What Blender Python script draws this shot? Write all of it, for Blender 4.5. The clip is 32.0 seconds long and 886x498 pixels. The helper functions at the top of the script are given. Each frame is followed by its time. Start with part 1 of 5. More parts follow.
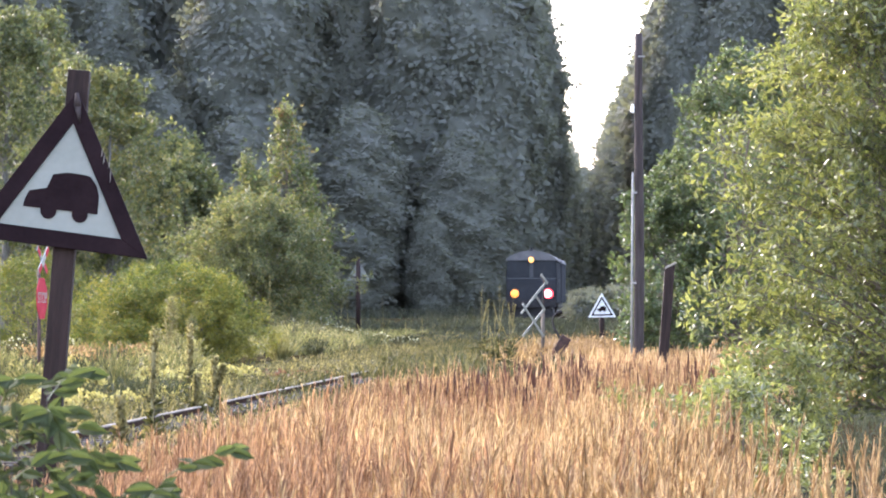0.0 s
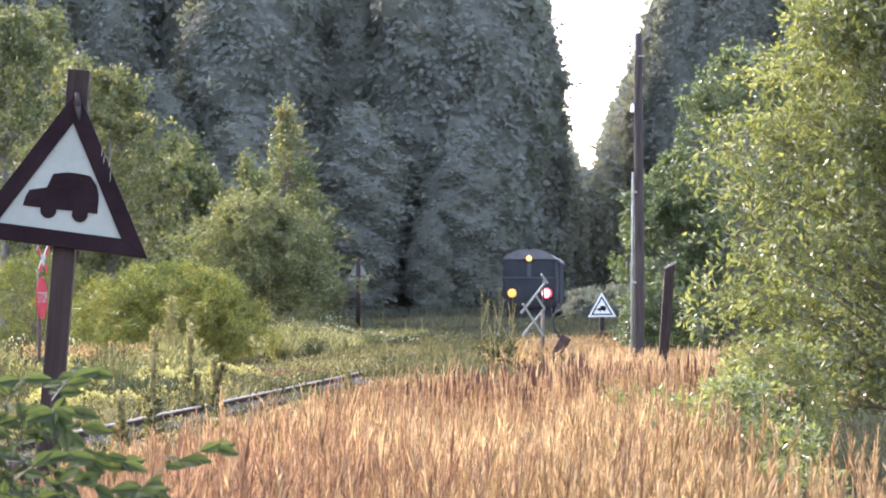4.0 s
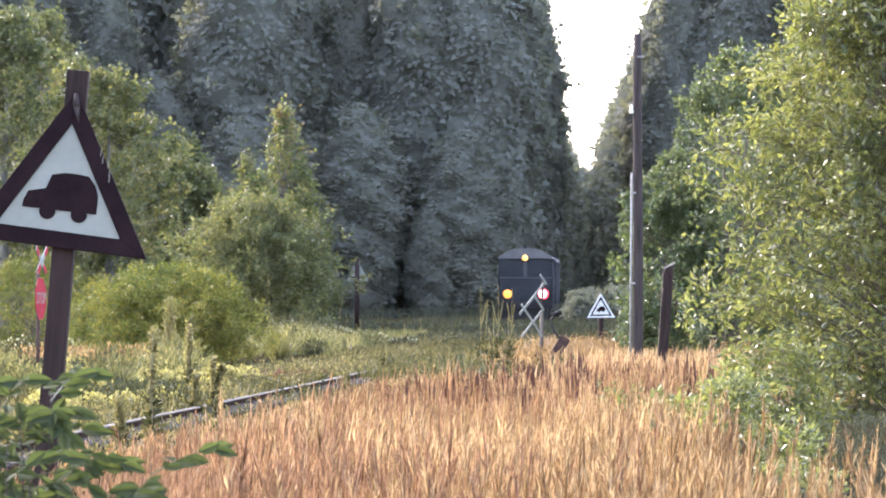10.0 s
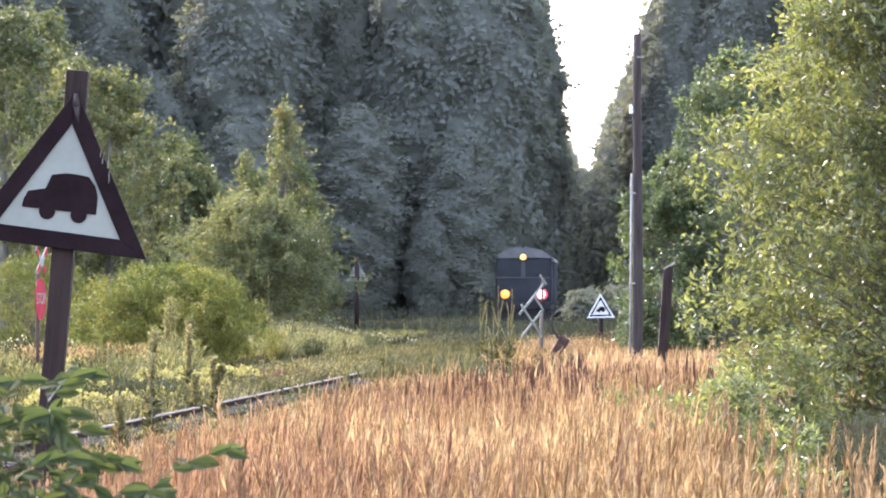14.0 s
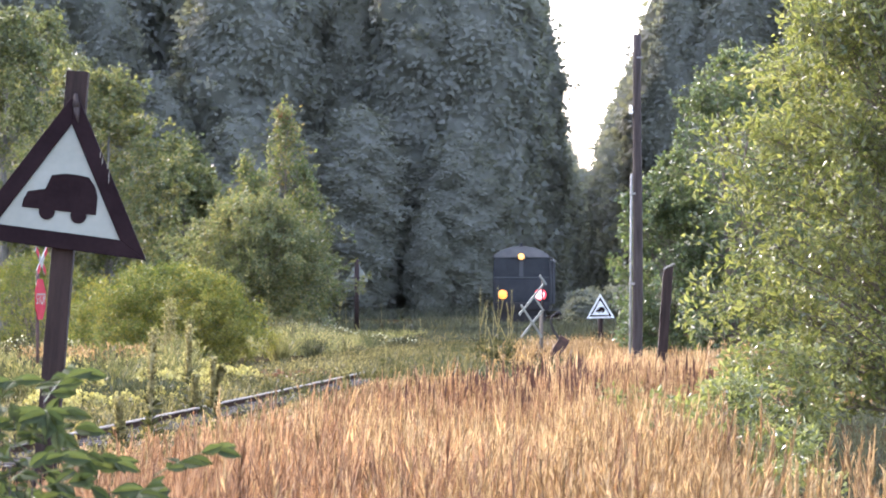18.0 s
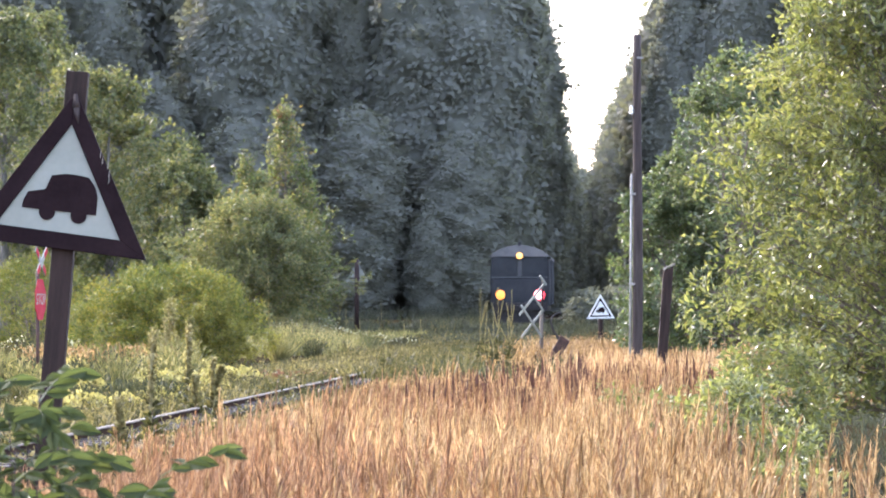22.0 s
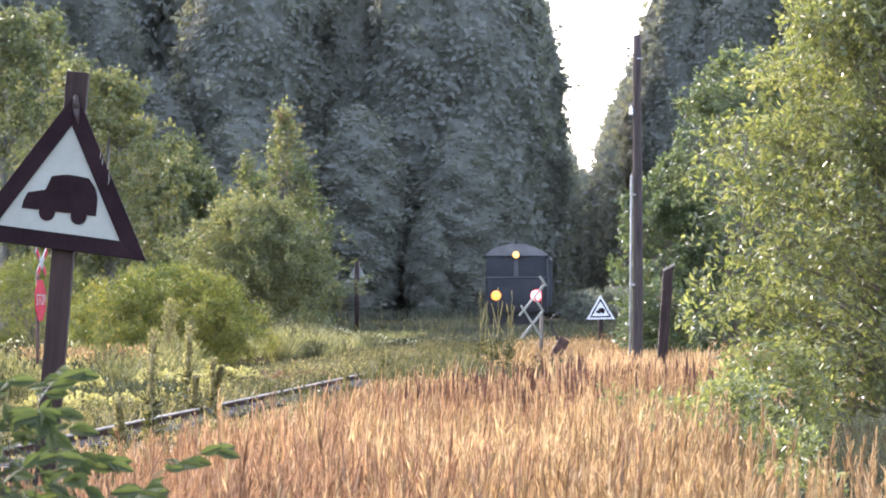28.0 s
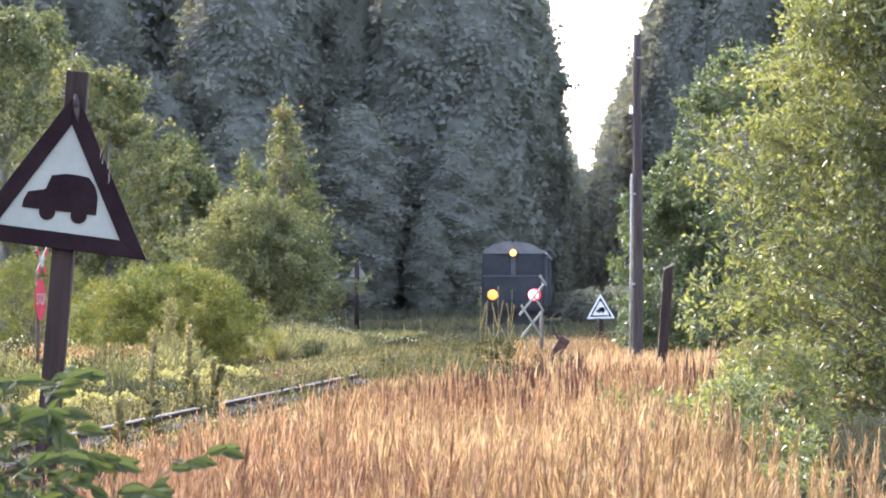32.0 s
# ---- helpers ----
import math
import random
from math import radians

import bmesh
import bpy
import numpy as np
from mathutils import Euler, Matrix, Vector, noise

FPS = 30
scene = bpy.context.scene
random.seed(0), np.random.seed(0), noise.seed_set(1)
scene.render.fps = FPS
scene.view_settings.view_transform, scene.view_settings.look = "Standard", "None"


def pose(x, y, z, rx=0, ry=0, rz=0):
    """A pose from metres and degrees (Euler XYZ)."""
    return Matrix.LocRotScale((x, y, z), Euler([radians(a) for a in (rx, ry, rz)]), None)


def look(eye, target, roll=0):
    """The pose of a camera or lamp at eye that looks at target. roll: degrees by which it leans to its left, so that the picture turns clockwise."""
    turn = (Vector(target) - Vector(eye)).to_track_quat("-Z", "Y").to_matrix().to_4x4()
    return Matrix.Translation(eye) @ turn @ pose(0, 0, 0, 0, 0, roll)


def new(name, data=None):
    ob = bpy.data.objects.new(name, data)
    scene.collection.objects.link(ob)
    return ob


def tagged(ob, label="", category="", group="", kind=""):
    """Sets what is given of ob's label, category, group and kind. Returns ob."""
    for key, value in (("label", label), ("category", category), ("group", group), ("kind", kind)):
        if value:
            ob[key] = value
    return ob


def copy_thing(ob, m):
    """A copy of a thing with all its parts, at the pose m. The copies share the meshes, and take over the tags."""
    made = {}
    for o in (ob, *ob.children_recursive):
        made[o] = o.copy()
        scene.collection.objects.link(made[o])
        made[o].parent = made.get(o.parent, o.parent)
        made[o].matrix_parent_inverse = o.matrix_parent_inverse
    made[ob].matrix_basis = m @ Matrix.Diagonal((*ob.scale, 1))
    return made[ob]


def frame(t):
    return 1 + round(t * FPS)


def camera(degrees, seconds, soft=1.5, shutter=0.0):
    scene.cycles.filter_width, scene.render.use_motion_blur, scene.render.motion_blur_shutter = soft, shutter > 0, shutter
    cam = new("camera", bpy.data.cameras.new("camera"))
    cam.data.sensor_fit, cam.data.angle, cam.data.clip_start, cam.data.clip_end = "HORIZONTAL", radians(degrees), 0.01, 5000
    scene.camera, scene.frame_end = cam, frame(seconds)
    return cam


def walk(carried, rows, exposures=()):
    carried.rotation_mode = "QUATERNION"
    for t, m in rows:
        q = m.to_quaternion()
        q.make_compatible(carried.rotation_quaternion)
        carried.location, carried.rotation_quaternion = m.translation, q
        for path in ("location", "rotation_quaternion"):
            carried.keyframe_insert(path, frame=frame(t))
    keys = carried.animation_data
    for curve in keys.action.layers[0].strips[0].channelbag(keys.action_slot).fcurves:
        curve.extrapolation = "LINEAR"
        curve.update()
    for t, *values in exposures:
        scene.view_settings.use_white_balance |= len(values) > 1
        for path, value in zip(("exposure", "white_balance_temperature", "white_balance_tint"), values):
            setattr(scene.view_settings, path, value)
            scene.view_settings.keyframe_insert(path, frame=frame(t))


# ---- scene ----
# The camera stands on the verge with a long lens; it only settles by a few hundredths of a degree.
cam = camera(12.0, 32.0, soft=1.8)
PATH = [(0.0, 2.4, -2.0), (3.0, 2.4, -2.8), (6.0, 2.0, -2.6), (8.0, 1.2, -1.8), (10.0, 0.5, -1.5), (14.0, 0.1, -1.0), (18.0, -0.2, -0.4),
        (20.0, 0.0, 0.0), (24.0, -0.1, 0.3), (27.5, 0.1, 1.6), (28.5, -0.3, 0.9), (31.0, 0.0, -0.2), (32.0, 0.1, 0.0)]
STEP = 0.00768
cam.data.dof.use_dof, cam.data.dof.focus_distance, cam.data.dof.aperture_fstop = True, 30.0, 18.0
walk(cam, [(t, pose(0, 0, 1.7, 90.622 + b * STEP, 0, a * STEP)) for t, a, b in PATH], exposures=[(0.0, 2.47, 5950, 24), (32.0, 2.47, 5950, 24)])

# ---- light ----
SUN_AZ, SUN_EL = -42.0, 32.0
world = bpy.data.worlds.new("sky")
scene.world = world
world.use_nodes = True
wn, wl = world.node_tree.nodes, world.node_tree.links
sky = wn.new("ShaderNodeTexSky")
sky.sky_type, sky.sun_disc = "NISHITA", False
sky.sun_elevation, sky.sun_rotation = radians(SUN_EL), radians(SUN_AZ)
sky.air_density, sky.dust_density, sky.ozone_density = 1.3, 2.0, 1.6
veil = wn.new("ShaderNodeMix")   # thin high haze whitens the whole sky
veil.data_type, veil.blend_type = "RGBA", "ADD"
veil.inputs[0].default_value, veil.inputs[7].default_value = 1.0, (1.32, 1.33, 1.37, 1)
wl.new(sky.outputs[0], veil.inputs[6])
wl.new(veil.outputs[2], wn["Background"].inputs[0])
wn["Background"].inputs[1].default_value = 0.15
sun = new("sun", bpy.data.lights.new("sun", "SUN"))
sun.data.energy, sun.data.angle, sun.data.color = 1.35, radians(0.6), (1.0, 0.92, 0.76)
sa, se = radians(SUN_AZ), radians(SUN_EL)
sun.matrix_world = look((200 * math.sin(sa) * math.cos(se), 200 * math.cos(sa) * math.cos(se), 200 * math.sin(se)), (0, 0, 0))


# ---- materials ----
def ramp(nodes, stops):
    r = nodes.new("ShaderNodeValToRGB")
    els = r.color_ramp.elements
    while len(els) < len(stops):
        els.new(0.5)
    for e, (p, c) in zip(els, stops):
        e.position, e.color = p, (*c, 1)
    return r


def surface(name, stops, scale=6.0, rough=0.7, metal=0.0, bump=0.3, fine=60.0, detail=6.0, spec=0.5):
    """A solid surface: colour from two scales of noise, with fine relief."""
    m = bpy.data.materials.new(name)
    m.use_nodes = True
    n, l = m.node_tree.nodes, m.node_tree.links
    b = n["Principled BSDF"]
    tc = n.new("ShaderNodeTexCoord")
    big, small, mix = n.new("ShaderNodeTexNoise"), n.new("ShaderNodeTexNoise"), n.new("ShaderNodeMath")
    big.inputs["Scale"].default_value, small.inputs["Scale"].default_value = scale, fine
    big.inputs["Detail"].default_value = detail
    mix.operation, mix.inputs[1].default_value = "MULTIPLY_ADD", 0.35
    l.new(tc.outputs["Object"], big.inputs["Vector"])
    l.new(tc.outputs["Object"], small.inputs["Vector"])
    l.new(small.outputs[0], mix.inputs[0])
    sub = n.new("ShaderNodeMath")
    sub.operation, sub.inputs[1].default_value = "SUBTRACT", 0.175
    l.new(big.outputs[0], sub.inputs[0])
    l.new(sub.outputs[0], mix.inputs[2])
    r = ramp(n, stops)
    l.new(mix.outputs[0], r.inputs[0])
    l.new(r.outputs[0], b.inputs["Base Color"])
    b.inputs["Roughness"].default_value, b.inputs["Metallic"].default_value = rough, metal
    b.inputs["Specular IOR Level"].default_value = spec
    bp = n.new("ShaderNodeBump")
    bp.inputs["Strength"].default_value, bp.inputs["Distance"].default_value = bump, 0.01
    l.new(mix.outputs[0], bp.inputs["Height"])
    l.new(bp.outputs[0], b.inputs["Normal"])
    return m


def wood(name, stops, rough=0.75):
    """Weathered wood with grain along the local z axis."""
    m = surface(name, stops, 3.0, rough, 0.0, 0.5, 40.0, spec=0.2)
    n, l = m.node_tree.nodes, m.node_tree.links
    mp = n.new("ShaderNodeMapping")
    mp.inputs["Scale"].default_value = (9, 9, 0.6)
    tc = [k for k in n if k.type == "TEX_COORD"][0]
    l.new(tc.outputs["Object"], mp.inputs["Vector"])
    for k in n:
        if k.type == "TEX_NOISE":
            l.new(mp.outputs[0], k.inputs["Vector"])
    return m


def leafy(name, stops, through_=0.45, rough=0.42, spec=0.5, patch=0.8, glow=(1.0, 1.0, 0.6)):
    """Thin living tissue: each piece has its own tone, light shines through it."""
    m = bpy.data.materials.new(name)
    m.use_nodes = True
    n, l = m.node_tree.nodes, m.node_tree.links
    b, out = n["Principled BSDF"], n["Material Output"]
    geo, tc, ns = n.new("ShaderNodeNewGeometry"), n.new("ShaderNodeTexCoord"), n.new("ShaderNodeTexNoise")
    ns.inputs["Scale"].default_value = patch
    l.new(tc.outputs["Object"], ns.inputs["Vector"])
    add = n.new("ShaderNodeMath")
    add.operation, add.inputs[1].default_value = "MULTIPLY_ADD", 0.65
    off = n.new("ShaderNodeMath")
    off.operation, off.inputs[1].default_value = "SUBTRACT", 0.43
    l.new(ns.outputs[0], off.inputs[0])
    info, own = n.new("ShaderNodeObjectInfo"), n.new("ShaderNodeMath")
    own.operation, own.inputs[1].default_value = "MULTIPLY_ADD", 0.22
    l.new(info.outputs["Random"], own.inputs[0])
    l.new(off.outputs[0], own.inputs[2])
    l.new(geo.outputs["Random Per Island"], add.inputs[0])
    l.new(own.outputs[0], add.inputs[2])
    r = ramp(n, stops)
    l.new(add.outputs[0], r.inputs[0])
    l.new(r.outputs[0], b.inputs["Base Color"])
    b.inputs["Roughness"].default_value = rough
    b.inputs["Specular IOR Level"].default_value = spec
    tint = n.new("ShaderNodeMix")
    tint.data_type, tint.blend_type = "RGBA", "MULTIPLY"
    tint.inputs["Factor"].default_value = 1.0
    l.new(r.outputs[0], tint.inputs[6])
    tint.inputs[7].default_value = (*[g * 1.35 for g in glow], 1)
    tr, mx = n.new("ShaderNodeBsdfTranslucent"), n.new("ShaderNodeMixShader")
    l.new(tint.outputs[2], tr.inputs["Color"])
    mx.inputs[0].default_value = through_
    l.new(b.outputs[0], mx.inputs[1])
    l.new(tr.outputs[0], mx.inputs[2])
    l.new(mx.outputs[0], out.inputs["Surface"])
    return m


def lamp_glow(name, colour, strength):
    m = bpy.data.materials.new(name)
    m.use_nodes = True
    b = m.node_tree.nodes["Principled BSDF"]
    b.inputs["Base Color"].default_value = (*colour, 1)
    b.inputs["Emission Color"].default_value = (*colour, 1)
    b.inputs["Emission Strength"].default_value = strength
    return m


M = {
    "soil": surface("soil_and_thatch", [(0.25, (0.014, 0.013, 0.007)), (0.5, (0.032, 0.025, 0.013)), (0.75, (0.023, 0.024, 0.010))], 0.35, 0.95, 0, 0.6, 7.0, spec=0.0),
    "gravel": surface("ballast_gravel", [(0.3, (0.015, 0.010, 0.007)), (0.7, (0.036, 0.025, 0.017))], 4.0, 0.95, 0, 0.8, 25.0, spec=0.0),
    "rail": surface("worn_rail_steel", [(0.3, (0.030, 0.017, 0.012)), (0.7, (0.066, 0.038, 0.027))], 5.0, 0.9, 0.0, 0.3, 50.0, spec=0.02),
    "railtop": surface("worn_and_lit_rail_head", [(0.3, (0.13, 0.11, 0.085)), (0.7, (0.22, 0.19, 0.15))], 5.0, 0.8, 0.0, 0.05, 50.0, spec=0.1),
    "sleeper": wood("creosoted_wood", [(0.3, (0.016, 0.012, 0.009)), (0.7, (0.040, 0.030, 0.022))]),
    "post": wood("dark_weathered_wood", [(0.3, (0.014, 0.008, 0.006)), (0.7, (0.038, 0.022, 0.018))]),
    "pole": wood("tarred_pole_wood", [(0.3, (0.024, 0.017, 0.015)), (0.7, (0.060, 0.045, 0.040))]),
    "grey_wood": wood("grey_bleached_wood", [(0.3, (0.16, 0.14, 0.11)), (0.7, (0.32, 0.29, 0.24))]),
    # Greyed well below real white to balance the raised exposure.
    "white": surface("greyed_white_paint", [(0.2, (0.195, 0.200, 0.165)), (0.6, (0.240, 0.245, 0.205))], 3.0, 0.55, 0, 0.1, 30.0),
    # Far board's white made lighter: haze over the distance put into the colour.
    "haze_white": surface("haze_lifted_white_paint", [(0.2, (0.58, 0.58, 0.54)), (0.6, (0.68, 0.68, 0.64))], 3.0, 0.5, 0, 0.1, 30.0),
    "black": surface("faded_black_paint", [(0.3, (0.011, 0.006, 0.007)), (0.75, (0.021, 0.012, 0.013))], 5.0, 0.85, 0, 0.2, 40.0, spec=0.06),
    "red": surface("faded_red_paint", [(0.3, (0.30, 0.022, 0.032)), (0.7, (0.40, 0.040, 0.052))], 6.0, 0.75, 0, 0.1, 40.0, spec=0.1),
    "steel": surface("dull_galvanised_steel", [(0.3, (0.20, 0.19, 0.175)), (0.7, (0.29, 0.275, 0.25))], 8.0, 0.75, 0.0, 0.1, 60.0),
    "rust": surface("rusty_iron", [(0.3, (0.035, 0.02, 0.018)), (0.7, (0.10, 0.05, 0.035))], 8.0, 0.8, 0.2, 0.4, 60.0),
    "porcelain": surface("white_porcelain", [(0.3, (0.75, 0.72, 0.64)), (0.7, (0.85, 0.83, 0.76))], 8.0, 0.2, 0, 0.0, 60.0),
    # Body paint lifted towards grey: distance haze put into the colour.
    "loco": surface("haze_greyed_loco_paint", [(0.3, (0.034, 0.036, 0.038)), (0.7, (0.055, 0.056, 0.058))], 1.2, 0.9, 0, 0.1, 25.0, spec=0.02),
    "loco_roof": surface("grey_roof_paint", [(0.3, (0.10, 0.095, 0.09)), (0.7, (0.17, 0.16, 0.15))], 1.5, 0.7, 0, 0.1, 25.0),
    "iron": surface("oily_black_iron", [(0.3, (0.022, 0.020, 0.020)), (0.7, (0.042, 0.038, 0.036))], 3.0, 0.7, 0.0, 0.2, 40.0, spec=0.2),
    # Stripe kept near the body tone, its contrast cut for haze.
    "stripe": surface("low_contrast_stripe", [(0.3, (0.048, 0.049, 0.050)), (0.7, (0.066, 0.066, 0.066))], 3.0, 0.6, 0, 0.05, 30.0),
    # Glass lifted a little with the body paint, again for haze.
    "glass": surface("dark_cab_glass", [(0.3, (0.026, 0.028, 0.030)), (0.7, (0.036, 0.039, 0.042))], 2.0, 0.5, 0, 0.0, 30.0, spec=0.2),
    "lamp_warm": lamp_glow("warm_headlamp", (1.0, 0.33, 0.05), 0.38),
    "lamp_top": lamp_glow("bright_warm_headlamp", (1.0, 0.46, 0.11), 0.48),
    "lamp_pink": lamp_glow("pinkish_headlamp", (1.0, 0.50, 0.46), 0.7),
    # Colour of the added halo disc, which is no part of the lamp.
    "halo_red": lamp_glow("red_halo_glow", (1.0, 0.06, 0.07), 0.28),
    "bark": wood("grey_brown_bark", [(0.3, (0.08, 0.066, 0.05)), (0.7, (0.20, 0.165, 0.13))], 0.9),
    "birch_bark": wood("pale_birch_bark", [(0.25, (0.05, 0.042, 0.038)), (0.5, (0.13, 0.12, 0.10)), (0.8, (0.26, 0.25, 0.22))], 0.8),
    # Needle and leaf colours lightened and greyed to imitate distance haze.
    "needles": leafy("haze_pale_spruce_needles", [(0.1, (0.154, 0.160, 0.136)), (0.6, (0.164, 0.170, 0.144)), (0.95, (0.174, 0.180, 0.148))], 0.35, 0.8, 0.2, 0.15),
    "hazeleaf": leafy("haze_pale_forest_leaves", [(0.1, (0.156, 0.161, 0.136)), (0.6, (0.166, 0.171, 0.144)), (0.95, (0.176, 0.182, 0.148))], 0.40, 0.8, 0.2, 0.15),
    "birch_leaf": leafy("yellow_green_birch_leaves", [(0.05, (0.056, 0.074, 0.034)), (0.5, (0.110, 0.122, 0.050)), (0.95, (0.21, 0.195, 0.08))], 0.45, 0.45, 0.4, 0.5),
    "sapling_leaf": leafy("turning_aspen_leaves", [(0.05, (0.06, 0.085, 0.03)), (0.5, (0.12, 0.14, 0.055)), (0.85, (0.22, 0.20, 0.08)), (1.0, (0.20, 0.11, 0.06))], 0.45, 0.45, 0.4, 0.5),
    "willow_leaf": leafy("yellow_green_willow_leaves", [(0.05, (0.05, 0.08, 0.012)), (0.5, (0.145, 0.155, 0.026)), (0.95, (0.29, 0.25, 0.045))], 0.30, 0.5, 0.4, 0.6),
    "bush_leaf": leafy("glossy_sallow_leaves", [(0.05, (0.052, 0.066, 0.026)), (0.45, (0.142, 0.158, 0.052)), (0.8, (0.225, 0.232, 0.088)), (0.97, (0.30, 0.28, 0.125)), (1.0, (0.26, 0.21, 0.085))], 0.54, 0.36, 0.9, 0.9),
    # Saturation lowered to put the haze over the alders into the colour.
    "green_leaf": leafy("fresh_green_leaves", [(0.05, (0.06, 0.088, 0.042)), (0.5, (0.10, 0.13, 0.058)), (0.95, (0.17, 0.185, 0.085))], 0.42, 0.4, 0.5, 0.7),
    "rowan_leaf": leafy("fresh_green_ash_leaflets", [(0.1, (0.038, 0.052, 0.022)), (0.6, (0.060, 0.078, 0.033)), (0.95, (0.092, 0.106, 0.046))], 0.5, 0.75, 0.12, 2.0),
    "plume": leafy("ripe_reed_grass_plumes", [(0.05, (0.13, 0.07, 0.038)), (0.45, (0.246, 0.163, 0.073)), (0.95, (0.70, 0.54, 0.31))], 0.45, 0.45, 0.5, 0.22, (1.0, 0.9, 0.72)),
    "pale_plume": leafy("pale_gold_plumes", [(0.05, (0.26, 0.17, 0.085)), (0.45, (0.42, 0.31, 0.16)), (0.95, (0.72, 0.58, 0.36))], 0.45, 0.5, 0.4, 0.5, (1.0, 0.92, 0.75)),
    "plume_red": leafy("redder_darker_grass_plumes", [(0.05, (0.11, 0.055, 0.032)), (0.45, (0.200, 0.118, 0.064)), (0.95, (0.52, 0.36, 0.21))], 0.45, 0.45, 0.5, 0.22, (1.0, 0.85, 0.66)),
    "spike": leafy("dark_brown_grass_spikes", [(0.1, (0.045, 0.022, 0.018)), (0.6, (0.095, 0.050, 0.036)), (0.95, (0.19, 0.115, 0.078))], 0.35, 0.6, 0.3, 0.5, (1.0, 0.85, 0.66)),
    "straw": leafy("dry_straw_stems", [(0.05, (0.10, 0.065, 0.03)), (0.5, (0.24, 0.16, 0.075)), (0.95, (0.50, 0.38, 0.20))], 0.4, 0.45, 0.5, 0.35, (1.0, 0.85, 0.55)),
    "weed": leafy("pale_green_weeds", [(0.05, (0.026, 0.030, 0.011)), (0.5, (0.066, 0.062, 0.026)), (0.95, (0.22, 0.18, 0.085))], 0.45, 0.5, 0.3, 0.25),
    "pale_weed": leafy("pale_yellowish_weeds", [(0.05, (0.070, 0.075, 0.030)), (0.5, (0.150, 0.143, 0.064)), (0.95, (0.36, 0.31, 0.16))], 0.45, 0.5, 0.3, 0.25),
    "ballast_red": leafy("ballast_red_plant_heads", [(0.1, (0.10, 0.045, 0.03)), (0.9, (0.22, 0.11, 0.07))], 0.3, 0.6, 0.2, 2.0),
    "dull_weed": leafy("dull_green_undergrowth", [(0.05, (0.026, 0.032, 0.018)), (0.5, (0.048, 0.054, 0.029)), (0.95, (0.11, 0.10, 0.054))], 0.4, 0.5, 0.3, 0.25),
    # Darker, greyer copy of the weed colour with shade and haze painted in.
    "shade_toned_weed": leafy("shade_and_haze_toned_weeds", [(0.05, (0.030, 0.034, 0.024)), (0.5, (0.048, 0.053, 0.038)), (0.95, (0.085, 0.086, 0.062))], 0.35, 0.7, 0.15, 0.25),
    "mullein": leafy("dry_mullein_spikes", [(0.05, (0.10, 0.092, 0.042)), (0.5, (0.22, 0.19, 0.09)), (0.95, (0.42, 0.36, 0.19))], 0.35, 0.6, 0.2, 2.0),
    "yellow": leafy("yellow_flower_heads", [(0.1, (0.22, 0.20, 0.075)), (0.9, (0.42, 0.37, 0.16))], 0.4, 0.6, 0.2, 2.0),
    "whitish": leafy("white_seed_heads", [(0.1, (0.34, 0.34, 0.26)), (0.9, (0.50, 0.49, 0.40))], 0.4, 0.7, 0.2, 2.0),
}


# ---- shaping ----
def unit(a):
    return a / np.maximum(np.linalg.norm(a, axis=-1, keepdims=True), 1e-9)


def mesh(name, verts, faces, material, smooth=False):
    me = bpy.data.meshes.new(name)
    me.from_pydata(np.asarray(verts, float), [], np.asarray(faces, int))
    me.materials.append(material)
    if smooth:
        me.shade_smooth()
    return me


def merged(pieces):
    """Joins (verts, tris) pieces."""
    vs, fs, k = [], [], 0
    for v, f in pieces:
        vs.append(v)
        fs.append(f + k)
        k += len(v)
    return np.concatenate(vs), np.concatenate(fs)


def leaves(rng, p, d, length, width, fold=0.12, facing=None):
    """Folded lozenge leaves at p that point along d."""
    n = len(p)
    d = unit(d)
    u = unit(np.cross(d, rng.normal(size=(n, 3)) if facing is None else facing))
    w = np.cross(u, d)
    length, width = np.reshape(length * np.ones(n), (n, 1)), np.reshape(width * np.ones(n), (n, 1))
    mid = p + d * length * 0.45 + w * length * fold
    tip = p + d * length - w * length * fold * 0.6
    v = np.stack([p, mid + u * width / 2, tip, mid - u * width / 2], 1).reshape(-1, 3)
    k = np.arange(n)[:, None] * 4
    f = np.concatenate([k + [0, 1, 2], k + [0, 2, 3]])
    return v, f


def ribbons(rng, p, d, length, width, bend=0.15):
    """Grass blades or stems: two quads' worth of triangles that taper and lean over."""
    n = len(p)
    d = unit(d)
    u = unit(np.cross(d, rng.normal(size=(n, 3))))
    lean = unit(rng.normal(size=(n, 3)) * [1, 1, 0.2])
    length, width = np.reshape(length * np.ones(n), (n, 1)), np.reshape(width * np.ones(n), (n, 1))
    m = p + d * length * 0.55 + lean * length * bend * 0.3
    e = p + d * length + lean * length * bend
    v = np.stack([p - u * width / 2, p + u * width / 2, m + u * width * 0.4, m - u * width * 0.4, e], 1).reshape(-1, 3)
    k = np.arange(n)[:, None] * 5
    return v, np.concatenate([k + [0, 1, 2], k + [0, 2, 3], k + [3, 2, 4]])


